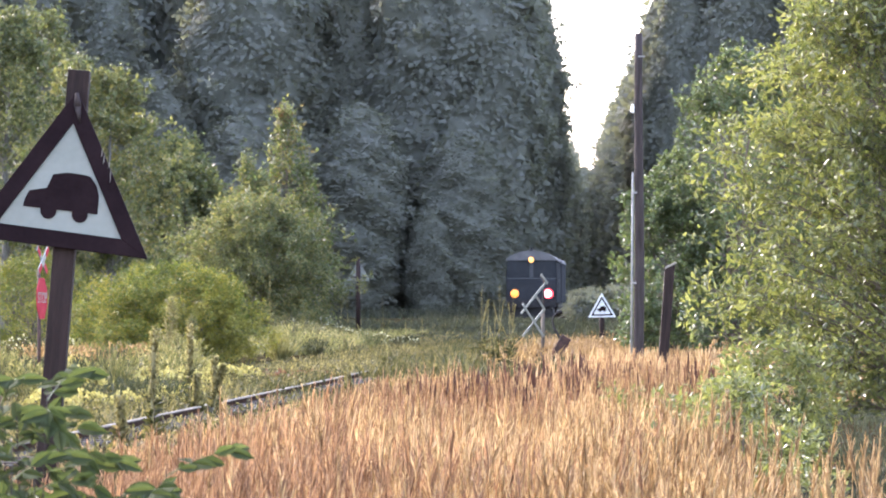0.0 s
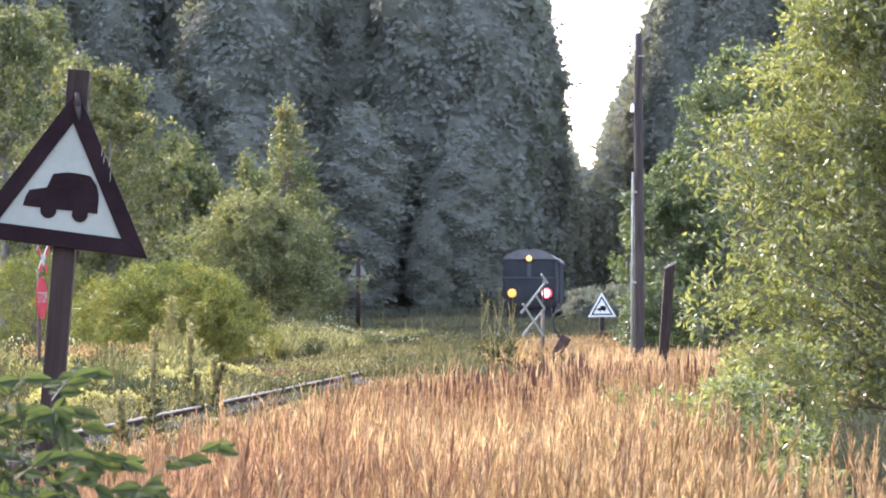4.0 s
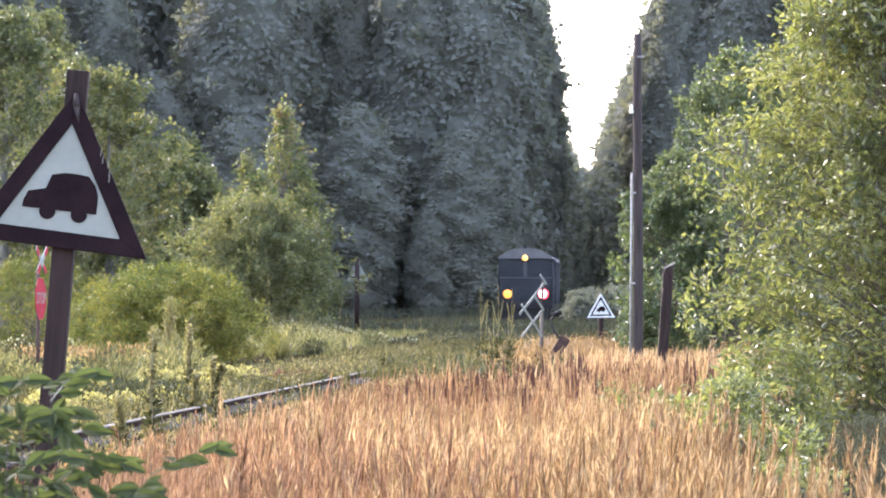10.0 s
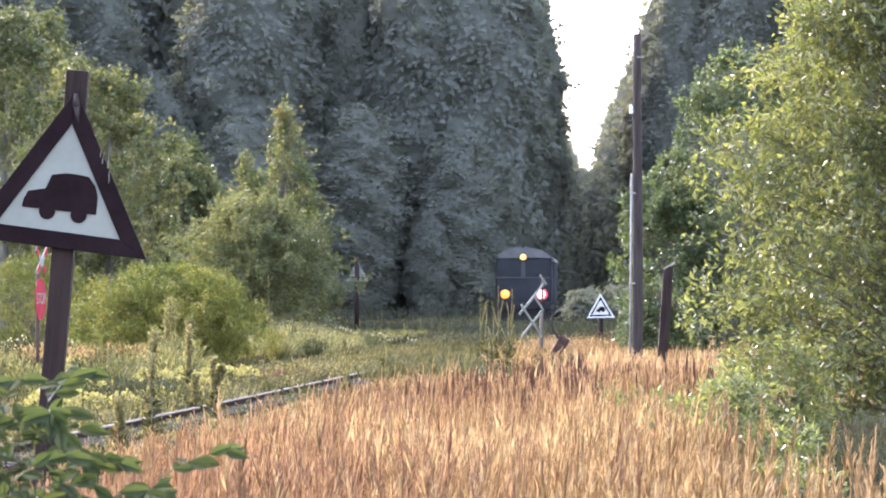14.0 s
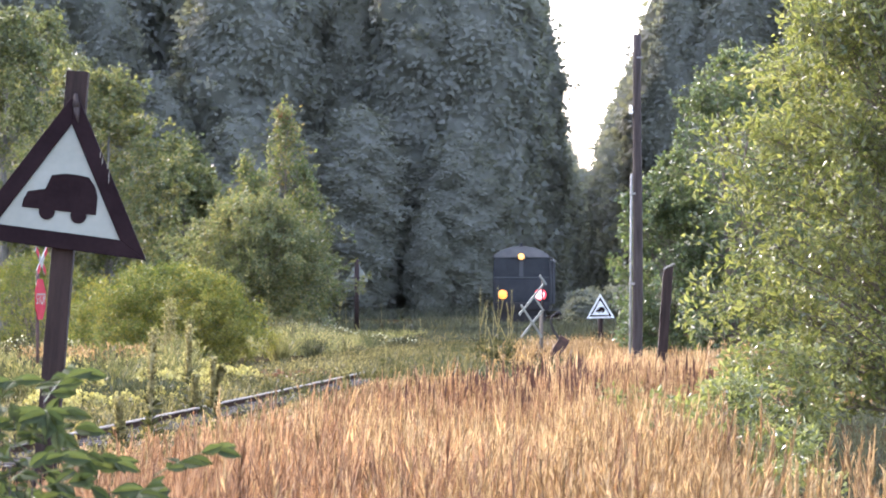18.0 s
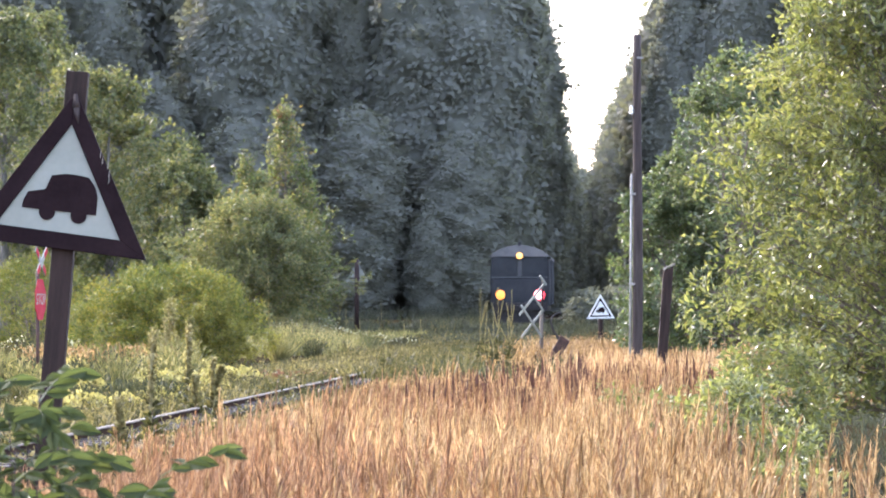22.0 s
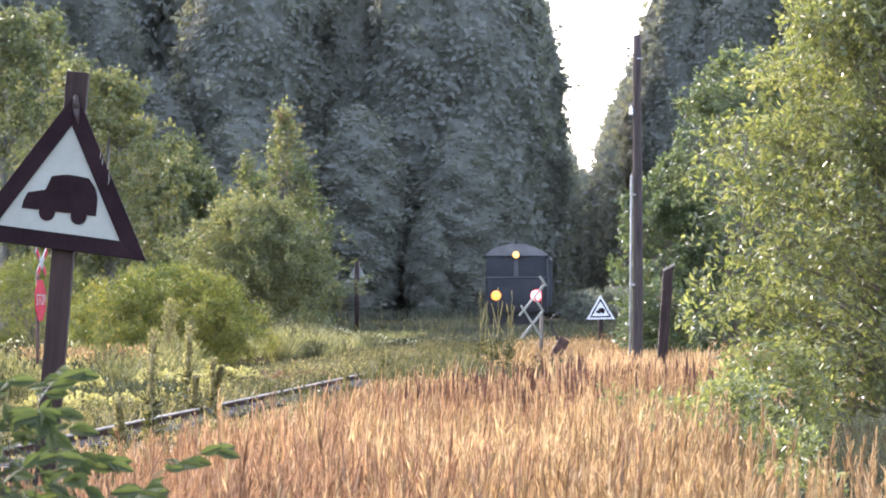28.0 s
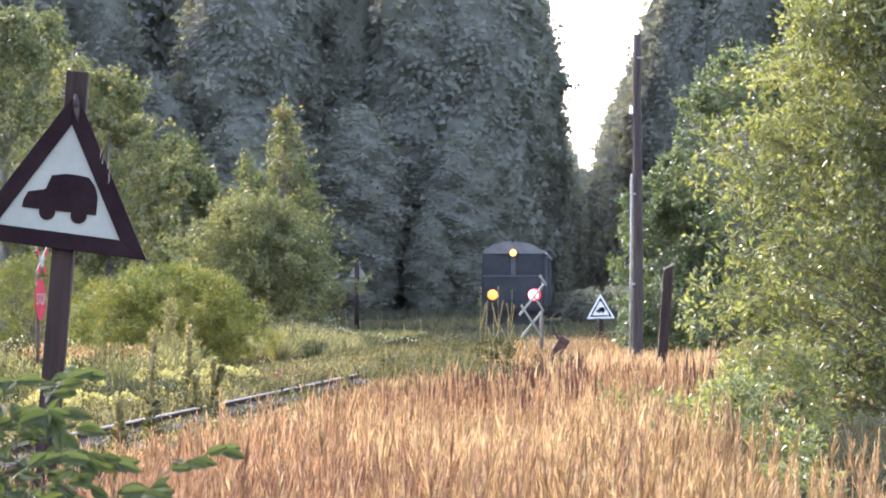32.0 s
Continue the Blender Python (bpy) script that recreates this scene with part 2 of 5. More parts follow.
def sticks(s, e, r0, r1, sides=4):
    """Straight tapered twigs from s to e."""
    n = len(s)
    d = unit(e - s)
    a = np.where(np.abs(d[:, 2:3]) < 0.9, [[0.0, 0.0, 1.0]], [[1.0, 0.0, 0.0]])
    u = unit(np.cross(d, a))
    w = np.cross(d, u)
    r0, r1 = np.reshape(r0 * np.ones(n), (n, 1)), np.reshape(r1 * np.ones(n), (n, 1))
    ring = []
    for c, r in ((s, r0), (e, r1)):
        for i in range(sides):
            t = 2 * math.pi * i / sides
            ring.append(c + (u * math.cos(t) + w * math.sin(t)) * r)
    v = np.stack(ring, 1).reshape(-1, 3)
    k = np.arange(n)[:, None] * 2 * sides
    f = []
    for i in range(sides):
        j = (i + 1) % sides
        f += [k + [i, j, sides + j], k + [i, sides + j, sides + i]]
    return v, np.concatenate(f)


def tube(points, radii, sides=8):
    """One bent, tapered stem with a closed top."""
    p = np.asarray(points, float)
    t = unit(np.gradient(p, axis=0))
    u = unit(np.cross(t, [[0.31, 0.95, 0.05]]))
    w = np.cross(t, u)
    a = np.linspace(0, 2 * math.pi, sides, endpoint=False)
    v = p[:, None] + (u[:, None] * np.cos(a)[None, :, None] + w[:, None] * np.sin(a)[None, :, None]) * np.asarray(radii)[:, None, None]
    k = len(p)
    f = []
    for i in range(k - 1):
        for j in range(sides):
            q = (j + 1) % sides
            f += [(i * sides + j, i * sides + q, (i + 1) * sides + q), (i * sides + j, (i + 1) * sides + q, (i + 1) * sides + j)]
    v = np.concatenate([v.reshape(-1, 3), p[-1:]])
    for j in range(sides):
        f.append(((k - 1) * sides + j, (k - 1) * sides + (j + 1) % sides, k * sides))
    return v, np.array(f)


def piece(name, vf, material, parent=None, label="", smooth=False):
    """One mesh object from (verts, faces), under a thing if one is given."""
    ob = new(name, mesh(name, vf[0], vf[1], material, smooth))
    ob.parent = parent
    return tagged(ob, label)


def part(name, bm, material, parent, label="", smooth=False):
    """Links a bmesh as one mesh object under a thing or a part."""
    me = bpy.data.meshes.new(name)
    bmesh.ops.recalc_face_normals(bm, faces=bm.faces)
    bm.to_mesh(me)
    bm.free()
    me.materials.append(material)
    if smooth:
        me.shade_smooth()
    ob = new(name, me)
    ob.parent = parent
    return tagged(ob, label)


def thing(name, m, label, category, group=""):
    ob = new(name)
    ob.empty_display_size = 0.2
    ob.matrix_basis = m
    return tagged(ob, label, category, group)


def block(cx, cy, cz, sx, sy, sz, bevel=0.0, bm=None):
    bm = bm or bmesh.new()
    r = bmesh.ops.create_cube(bm, size=1.0, matrix=Matrix.Translation((cx, cy, cz)) @ Matrix.Diagonal((sx, sy, sz, 1)))
    if bevel:
        vs = set(r["verts"])
        es = [e for e in bm.edges if e.verts[0] in vs and e.verts[1] in vs]
        bmesh.ops.bevel(bm, geom=es, offset=bevel, segments=2, affect="EDGES", profile=0.6)
    return bm


def rod(a, b, r0, r1, seg=10, bm=None):
    bm = bm or bmesh.new()
    a, b = Vector(a), Vector(b)
    q = (b - a).to_track_quat("Z", "Y").to_matrix().to_4x4()
    bmesh.ops.create_cone(bm, cap_ends=True, segments=seg, radius1=r0, radius2=r1, depth=(b - a).length, matrix=Matrix.Translation((a + b) / 2) @ q)
    return bm


def plate(points, y0, y1, bm=None):
    """A flat board of the given outline in x, z from y0 to y1."""
    bm = bm or bmesh.new()
    f0 = [bm.verts.new((x, y0, z)) for x, z in points]
    f1 = [bm.verts.new((x, y1, z)) for x, z in points]
    bm.faces.new(f0)
    bm.faces.new(f1[::-1])
    for i in range(len(points)):
        j = (i + 1) % len(points)
        bm.faces.new((f0[i], f1[i], f1[j], f0[j]))
    return bm


# ---- the line of the track ----
LINE = [(-60, -13.4), (0, -8.7), (20, -7.0), (46, -5.0), (75, -2.95), (87, -2.2), (130, 0.1), (196, 3.26), (242, 4.99), (300, 7.9), (400, 12.9), (500, 17.5), (700, 26.0)]


def track_x(y):
    ys = [k[0] for k in LINE]
    i = min(max(np.searchsorted(ys, y) - 1, 0), len(LINE) - 2)
    def slope(j):
        a, b = LINE[max(j - 1, 0)], LINE[min(j + 1, len(LINE) - 1)]
        return (b[1] - a[1]) / (b[0] - a[0])
    (y0, x0), (y1, x1) = LINE[i], LINE[i + 1]
    h = y1 - y0
    t = (y - y0) / h
    return x0 * (2 * t**3 - 3 * t**2 + 1) + slope(i) * h * (t**3 - 2 * t**2 + t) + x1 * (3 * t**2 - 2 * t**3) + slope(i + 1) * h * (t**3 - t**2)


def track_turn(y):
    return -math.degrees(math.atan((track_x(y + 0.5) - track_x(y - 0.5))))


def ground_z(x, y):
    """Gentle unevenness and a low bank beside the line."""
    return 0.52 * math.exp(-((x + 4.1) / 1.6) ** 2 - ((y - 119) / 12) ** 2) + 0.035 * math.sin(x * 0.9 + y * 0.21) * math.cos(y * 0.33 - x * 0.4) + 0.02 * math.sin(x * 2.3 + 1.0) * math.sin(y * 1.1)


def ground_za(p):
    x, y = p[:, 0], p[:, 1]
    return 0.52 * np.exp(-((x + 4.1) / 1.6) ** 2 - ((y - 119) / 12) ** 2) + 0.035 * np.sin(x * 0.9 + y * 0.21) * np.cos(y * 0.33 - x * 0.4) + 0.02 * np.sin(x * 2.3 + 1.0) * np.sin(y * 1.1)


# ---- ground and track ----
def build_ground():
    xs = np.concatenate([[-2500, -900, -300, -120], np.linspace(-60, -10, 26), np.linspace(-9.5, -0.5, 19), np.linspace(0, 60, 31), [120, 300, 900, 2500]])
    ys = np.concatenate([[-2500, -600, -150, -40], np.linspace(-10, 330, 171), [420, 600, 900, 1500, 3000]])
    gx, gy = np.meshgrid(xs, ys)
    p = np.stack([gx.ravel(), gy.ravel(), np.zeros(gx.size)], 1)
    p[:, 2] = ground_za(p)
    nx = len(xs)
    i = (np.arange(len(ys) - 1)[:, None] * nx + np.arange(nx - 1)[None]).ravel()
    f = np.stack([i, i + 1, i + nx + 1, i + nx], 1)
    tagged(piece("ground", (p, f), M["soil"], smooth=True), "brown soil and dry thatch under grass", "ground", kind="structure")


def sweep(ys, section):
    """A section (offset across the track, height) swept along the line."""
    v, k = [], len(section)
    for y in ys:
        a = radians(track_turn(y))
        for o, z in section:
            v.append((track_x(y) + o * math.cos(a), y + o * math.sin(a), z))
    f = []
    for i in range(len(ys) - 1):
        for j in range(k):
            q = (j + 1) % k
            f.append((i * k + j, i * k + q, (i + 1) * k + q, (i + 1) * k + j))
    return np.array(v), np.array(f)


def build_track():
    bed = tagged(new("railway_track"), "overgrown single railway track on a low ballast bed", "railway track", kind="structure")
    ys = np.concatenate([np.arange(-40, 320, 3.0), np.arange(320, 690, 10.0)])
    piece("ballast_bed", sweep(ys, [(-2.0, -0.08), (-1.3, 0.05), (1.3, 0.05), (2.0, -0.08)]), M["gravel"], bed)
    for o in (-0.76, 0.76):
        r = piece("rail", sweep(ys, [(o - 0.06, 0.02), (o - 0.06, 0.035), (o - 0.012, 0.05), (o - 0.012, 0.115), (o - 0.035, 0.125), (o - 0.035, 0.146),
                                     (o + 0.033, 0.146), (o + 0.033, 0.125), (o + 0.012, 0.115), (o + 0.012, 0.05), (o + 0.06, 0.035), (o + 0.06, -0.03)]), M["rail"], bed)
        # Pale section runs down the camera side to imitate lit steel.
        piece("rail_head", sweep(ys, [(o - 0.035, 0.1465), (o + 0.036, 0.132), (o + 0.036, 0.148), (o + 0.026, 0.154), (o - 0.026, 0.154)]), M["railtop"], r, "worn running surface, pale side band imitating lit steel")
    bm = block(0, 0, 0.0, 2.6, 0.24, 0.14, 0.015)
    first = part("sleeper", bm, M["sleeper"], bed)
    y, k = 34.0, 0
    while k < 170:
        s = first if k == 0 else first.copy()
        if k:
            scene.collection.objects.link(s)
        s.matrix_basis = pose(track_x(y), y, 0.0, 0, 0, track_turn(y) + random.uniform(-0.8, 0.8))
        y += 0.63
        k += 1


build_ground()
build_track()


# ---- trees and bushes ----
def profile(knots):
    us, rs = [k[0] for k in knots], [k[1] for k in knots]
    return lambda u: np.interp(u, us, rs)


def grown(name, m, label, category, seed, height, prof, stems, limbs, twigs, n_leaf, leaf, leaf_mat, bark, base=0.12, rise=0.35, twig=0.22, spread=0.5, girth=0.02, droop=0.2, group="", inner=0.7):
    """A broadleaf tree or bush: stems, limbs and twigs inside an outline, leaves on the twigs."""
    rng = np.random.default_rng(seed)
    ob = thing(name, m, label, category, group)
    rmax = prof(np.linspace(0, 1, 20)).max()
    tops, axes = [], []
    for i in range(stems):
        az = rng.uniform(0, 2 * math.pi)
        out = 0 if stems == 1 else rmax * spread * math.sqrt((i + 0.5) / stems)
        h = height * (0.97 if i == 0 else rng.uniform(0.65, 0.95))
        t = np.linspace(0, 1, 8)
        wob = np.cumsum(rng.normal(size=(8, 2)), 0) * 0.012 * height * t[:, None]
        p = np.stack([math.cos(az) * out * t**1.3 + wob[:, 0], math.sin(az) * out * t**1.3 + wob[:, 1], h * t - 0.05 * (1 - t)], 1)
        r = girth * height * (1 if stems == 1 else 0.6) * (1 - 0.93 * t)
        piece("trunk" if stems == 1 else "stem", tube(p, r, 7), bark, ob, smooth=True)
        axes.append(p)
    u = base + (1 - base) * rng.uniform(0, 1, limbs) ** 0.9
    which = rng.integers(0, stems, limbs)
    az = rng.uniform(0, 2 * math.pi, limbs)
    lob = 1 + 0.16 * np.sin(az * 3 + u * 9 + seed) + 0.10 * np.sin(az * 5 - u * 17)
    rad = prof(u) * lob * rng.uniform(inner, 1.0, limbs)
    e = np.stack([np.cos(az) * rad, np.sin(az) * rad, u * height], 1)
    s = np.empty((limbs, 3))
    for i in range(limbs):
        a = axes[which[i]]
        zz = max(0.08 * height, e[i, 2] - rise * rad[i] - 0.04 * height)
        s[i] = [np.interp(zz, a[:, 2], a[:, k]) for k in range(3)]
    mid = s * 0.45 + e * 0.55 + np.array([0, 0, 1.0]) * np.linalg.norm(e - s, axis=1)[:, None] * 0.08 + rng.normal(size=(limbs, 3)) * 0.02 * height * 0.3
    r = np.minimum(girth * height * 0.15 * (1.1 - u), 0.03 if stems == 1 else 0.011)
    bits = [sticks(s, mid, r, r * 0.6, 4), sticks(mid, e, r * 0.6, r * 0.15, 4)]
    li = rng.integers(0, limbs, twigs)
    t = 1.05 - 0.7 * rng.uniform(0, 1, twigs)[:, None] ** 1.5
    ts = np.where(t < 0.55, s[li] + (mid[li] - s[li]) * t / 0.55, mid[li] + (e[li] - mid[li]) * (t - 0.55) / 0.45)
    d = unit(unit(e[li] - s[li]) * 0.8 + rng.normal(size=(twigs, 3)) * 0.75 + [0, 0, 0.25])
    tl = twig * rmax * rng.uniform(0.35, 1.0, twigs)[:, None]
    te = ts + d * tl
    bits.append(sticks(ts, te, 0.0016 * height * 0.5, 0.0006 * height * 0.5, 3))
    tagged(piece("branchwork", merged(bits), bark, ob), kind="stuff")
    k = rng.integers(0, twigs, n_leaf)
    q = rng.uniform(0.15, 1.08, n_leaf)[:, None]
    p = ts[k] + (te[k] - ts[k]) * q + rng.normal(size=(n_leaf, 3)) * leaf[0] * 0.55
    ld = unit(te[k] - ts[k]) * 0.6 + rng.normal(size=(n_leaf, 3)) * 0.7 - [0, 0, droop]
    size = leaf[0] * rng.uniform(0.6, 1.25, n_leaf)
    p[:, 2] = np.maximum(p[:, 2], 0.06)
    piece("crown", leaves(rng, p, ld, size, size * leaf[1]), leaf_mat, ob)
    return ob


def sprays(rng, p, d, length, width, facing):
    """Small pointed foliage sprays, one triangle each, broad side to the given direction."""
    n = len(p)
    d = unit(d)
    u = unit(np.cross(d, facing))
    length, width = np.reshape(length * np.ones(n), (n, 1)), np.reshape(width * np.ones(n), (n, 1))
    v = np.stack([p + u * width / 2, p - u * width / 2 + d * length * 0.12, p + d * length], 1).reshape(-1, 3)
    return v, np.arange(n * 3).reshape(n, 3)


def forest_tree(name, seed, height, prof, n_spray, spray, material, label, conifer, inner=(56, 22)):
    """A tall tree whose foliage hangs in a dense, lumpy mantle; conifers in drooping tiers."""
    rng = np.random.default_rng(seed)
    ob = thing(name, pose(0, 0, 0), label, "tree", "forest trees")
    t = np.linspace(0, 1, 7)
    piece("trunk", tube(np.stack([0.1 * np.sin(t * 3), 0 * t, height * t - 0.2 * (1 - t)], 1), 0.012 * height * (1 - 0.95 * t), 6), M["bark"], ob, smooth=True)

    def hull(u, az):
        if conifer:
            tier = (u * 17 + 0.9 * np.sin(az * 2 + seed) + 0.6 * np.sin(az * 5)) % 1.0
            return prof(u) * (1.15 - 0.42 * tier) * (1 + 0.14 * np.sin(az * 6 + np.floor(u * 17) * 1.9 + seed))
        lump = 1 + 0.075 * np.sin(az * 3 + u * 23 + seed) + 0.06 * np.sin(az * 4 - u * 34 + 2 * seed) + 0.05 * np.sin(az * 7 + u * 61) * np.sin(u * 13 + seed)
        return prof(u) * lump

    sag = 0.45 if conifer else 0.08
    n = 30
    u, az = 0.05 + 0.93 * rng.uniform(0, 1, n), rng.uniform(0, 2 * math.pi, n)
    rad = hull(u, az) * 0.9
    a = np.stack([0 * u, 0 * u, u * height - 0.1 * rad], 1)
    tagged(piece("branchwork", sticks(a, np.stack([np.cos(az) * rad, np.sin(az) * rad, u * height - sag * rad], 1), 0.04, 0.01, 3), M["bark"], ob), kind="stuff")
    # Closed hull keeps the gaps between sprays pale, as haze would.
    rings, spokes = inner
    gu, ga = np.meshgrid(np.linspace(0.03, 0.97, rings), np.linspace(0, 2 * math.pi, spokes, endpoint=False), indexing="ij")
    gr = np.minimum(hull(gu, ga), hull(gu + 0.012, ga)) * (0.80 if conifer else 0.93) * (1 + rng.normal(size=gu.shape) * 0.03)
    gv = np.stack([np.cos(ga) * gr, np.sin(ga) * gr, gu * height - sag * gr], -1).reshape(-1, 3)
    gi = (np.arange(rings - 1)[:, None] * spokes + np.arange(spokes)[None]).ravel()
    gj = (np.arange(rings - 1)[:, None] * spokes + (np.arange(spokes)[None] + 1) % spokes).ravel()
    gv[:, 2] = np.maximum(gv[:, 2], 0.4)
    piece("inner_foliage", (gv, np.stack([gi, gj, gj + spokes, gi + spokes], 1)), material, ob, smooth=True)
    uu = np.linspace(0.01, 1, 200)
    cum = np.cumsum(prof(uu) + 0.15)
    u = np.interp(rng.uniform(0, cum[-1], n_spray), cum, uu)
    az = rng.uniform(0, 2 * math.pi, n_spray)
    rad = hull(u, az) * np.where(rng.uniform(size=n_spray) < 0.7, rng.uniform(0.94, 1.02, n_spray), rng.uniform(0.90, 0.97, n_spray))
    out = np.stack([np.cos(az), np.sin(az), 0 * az], 1)
    p = np.stack([np.cos(az) * rad, np.sin(az) * rad, u * height - sag * rad], 1) + rng.normal(size=(n_spray, 3)) * 0.06
    p[:, 2] = np.maximum(p[:, 2], 0.5)
    if conifer:
        d = out * 0.8 + rng.normal(size=(n_spray, 3)) * 0.45 - [0, 0, 0.6]
        face = out * 1.0 + [0, 0, 0.8] + rng.normal(size=(n_spray, 3)) * 0.14
    else:
        d = out * 0.3 + rng.normal(size=(n_spray, 3)) * 0.6 - [0, 0, 0.3]
        face = out * 1.0 + [0, 0, 0.5] + rng.normal(size=(n_spray, 3)) * 0.10
    if not conifer:   # boughs that reach out of the mantle
        b = n_spray // 6
        bu, ba = 0.06 + 0.93 * rng.uniform(0, 1, 90), rng.uniform(0, 2 * math.pi, 90)
        br = hull(bu, ba) * rng.uniform(0.97, 1.12, 90)
        k = rng.integers(0, 90, b)
        p[:b] = np.stack([np.cos(ba) * br, np.sin(ba) * br, bu * height], 1)[k] + rng.normal(size=(b, 3)) * [0.28, 0.28, 0.20]
        p[:, 2] = np.maximum(p[:, 2], 0.5)
    size = spray * rng.uniform(0.6, 1.4, n_spray)
    piece("crown", sprays(rng, p, d, size, size * (0.5 if conifer else 0.75), face), material, ob)
    return ob


def build_forest():
    rng = np.random.default_rng(5)
    cone = profile([(0, 2.6), (0.08, 3.3), (0.3, 2.9), (0.6, 2.0), (0.85, 0.95), (1, 0.12)])
    slim = profile([(0, 2.2), (0.08, 2.8), (0.3, 2.5), (0.6, 1.75), (0.85, 0.8), (1, 0.1)])
    broad = profile([(0, 1.0), (0.08, 2.6), (0.35, 3.4), (0.6, 3.3), (0.82, 2.3), (0.94, 1.2), (1, 0.3)])
    sp, bl = "tall spruce at the forest edge, foliage lightened to imitate haze", "tall broadleaf tree at the forest edge, foliage lightened to imitate haze"
    round_ = profile([(0, 1.6), (0.08, 3.0), (0.3, 3.7), (0.55, 3.8), (0.78, 3.0), (0.92, 1.7), (1, 0.4)])
    tall_ = profile([(0, 1.4), (0.08, 2.6), (0.3, 3.1), (0.6, 2.9), (0.82, 2.0), (0.94, 1.1), (1, 0.2)])
    fine = [forest_tree("forest_tree", 21, 25.0, broad, 13000, 0.36, M["hazeleaf"], bl, False, (70, 34)), forest_tree("forest_tree", 22, 24.0, round_, 13000, 0.36, M["hazeleaf"], bl, False, (70, 34)),
            forest_tree("forest_tree", 26, 26.0, tall_, 13000, 0.36, M["hazeleaf"], bl, False, (70, 34)), forest_tree("spruce_tree", 12, 23.5, slim, 11000, 0.28, M["needles"], sp, True)]
    plain = [forest_tree("forest_tree", 23, 25.0, broad, 4200, 0.55, M["hazeleaf"], bl, False, (44, 24)), forest_tree("forest_tree", 24, 24.0, tall_, 4200, 0.55, M["hazeleaf"], bl, False, (44, 24)),
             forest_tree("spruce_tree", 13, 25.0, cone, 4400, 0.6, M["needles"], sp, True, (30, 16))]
    rough = [forest_tree("spruce_tree", 15, 25.0, cone, 1200, 1.6, M["needles"], sp, True, (26, 16)), forest_tree("forest_tree", 25, 25.0, broad, 1500, 1.3, M["hazeleaf"], bl, False, (26, 16))]
    used = set()
    spots = []
    for row, (y0, off, x1) in enumerate(((318, 0.0, 4.4), (328, 1.7, 5.0), (340, 0.8, 5.6))):
        x = -41.0 + off
        while x < x1:
            spots.append((x + rng.uniform(-0.7, 0.7), y0 + rng.uniform(-4, 4), rng.uniform(1.15, 1.4) if row else rng.choice([0.75, 1.0, 1.25, 1.4]), None if row == 2 else row == 0))
            x += rng.uniform(2.6, 3.6) if row == 0 else rng.uniform(3.4, 4.4)
    for x in np.arange(-40, 5.5, 2.2):   # lower growth in front
        spots.append((x + rng.uniform(-1, 1), 310 + rng.uniform(-4, 3), rng.uniform(0.3, 0.75), True))
    for y in np.arange(186, 318, 6.0):   # unseen trees added just out of view to shade the line
        spots.append((-0.112 * y - 5.5 + rng.uniform(-1, 1), y + rng.uniform(-2, 2), rng.uniform(1.05, 1.3), None))
    for x, y, k in ((5.5, 326, 1.15), (3.4, 320, 1.3), (0.6, 317, 1.2), (4.6, 336, 1.35)):   # the corner of the wood
        spots.append((x, y, k, "corner"))
    for y in np.arange(120, 250, 9.0):
        spots.append((0.118 * y + 5.0 + rng.uniform(-1, 1), y + rng.uniform(-2, 2), rng.uniform(0.6, 0.9), None))
    for i, y in enumerate(np.arange(330, 790, 10.0)):   # left flank along the cutting
        edge = np.interp(y, [290, 333, 443, 540, 640, 760], [6.2, 8.0, 12.0, 15.8, 21.0, 27.5])
        spots.append((edge - 2.2 + rng.uniform(-0.7, 0.7), y + rng.uniform(-3, 3), rng.uniform(0.80, 1.10), y < 345))
        # Hidden row added behind the flank to keep sun off the right side.
        spots.append((edge - 9.0 + rng.uniform(-1, 1), y + 5 + rng.uniform(-2, 2), rng.uniform(1.05, 1.25), None))
    for y in np.arange(320, 790, 11.0):   # right flank
        edge = np.interp(y, [250, 290, 333, 455, 565, 680, 790], [14.8, 15.2, 16.0, 18.3, 20.8, 24.4, 28.0])
        for k in range(9 if y < 345 else 1):
            spots.append((edge + 2.6 + k * 2.7 + rng.uniform(-0.7, 0.7), y + rng.uniform(-3, 3), rng.uniform(0.95, 1.15) + 0.07 * min(k, 3), y < 335 and k < 5))
    for k in range(9):   # far trees placed to close the slit of sky in view
        spots.append((18 + 3.6 * k, 812 + rng.uniform(-6, 6), rng.uniform(0.9, 1.05), False))
    for x, y, k, close in spots:
        kinds = rough if close is None else fine if close else plain
        ob = fine[0] if close == "corner" else kinds[min(rng.integers(0, 2 * len(kinds)), 2 * len(kinds) - 2) // 2]
        m = pose(x, y, ground_z(x, y) - 0.05, 0, 0, rng.uniform(0, 360))
        if ob in used:
            ob = copy_thing(ob, m)
        else:
            used.add(ob)
            ob.matrix_basis = m
        wide = k * (1.7 if close is True and k < 0.8 else 1.0)
        ob.scale = (wide, wide, k)


build_forest()

BIRCH = profile([(0, 0.4), (0.08, 1.7), (0.3, 2.5), (0.55, 2.4), (0.8, 1.7), (0.93, 0.9), (1, 0.2)])
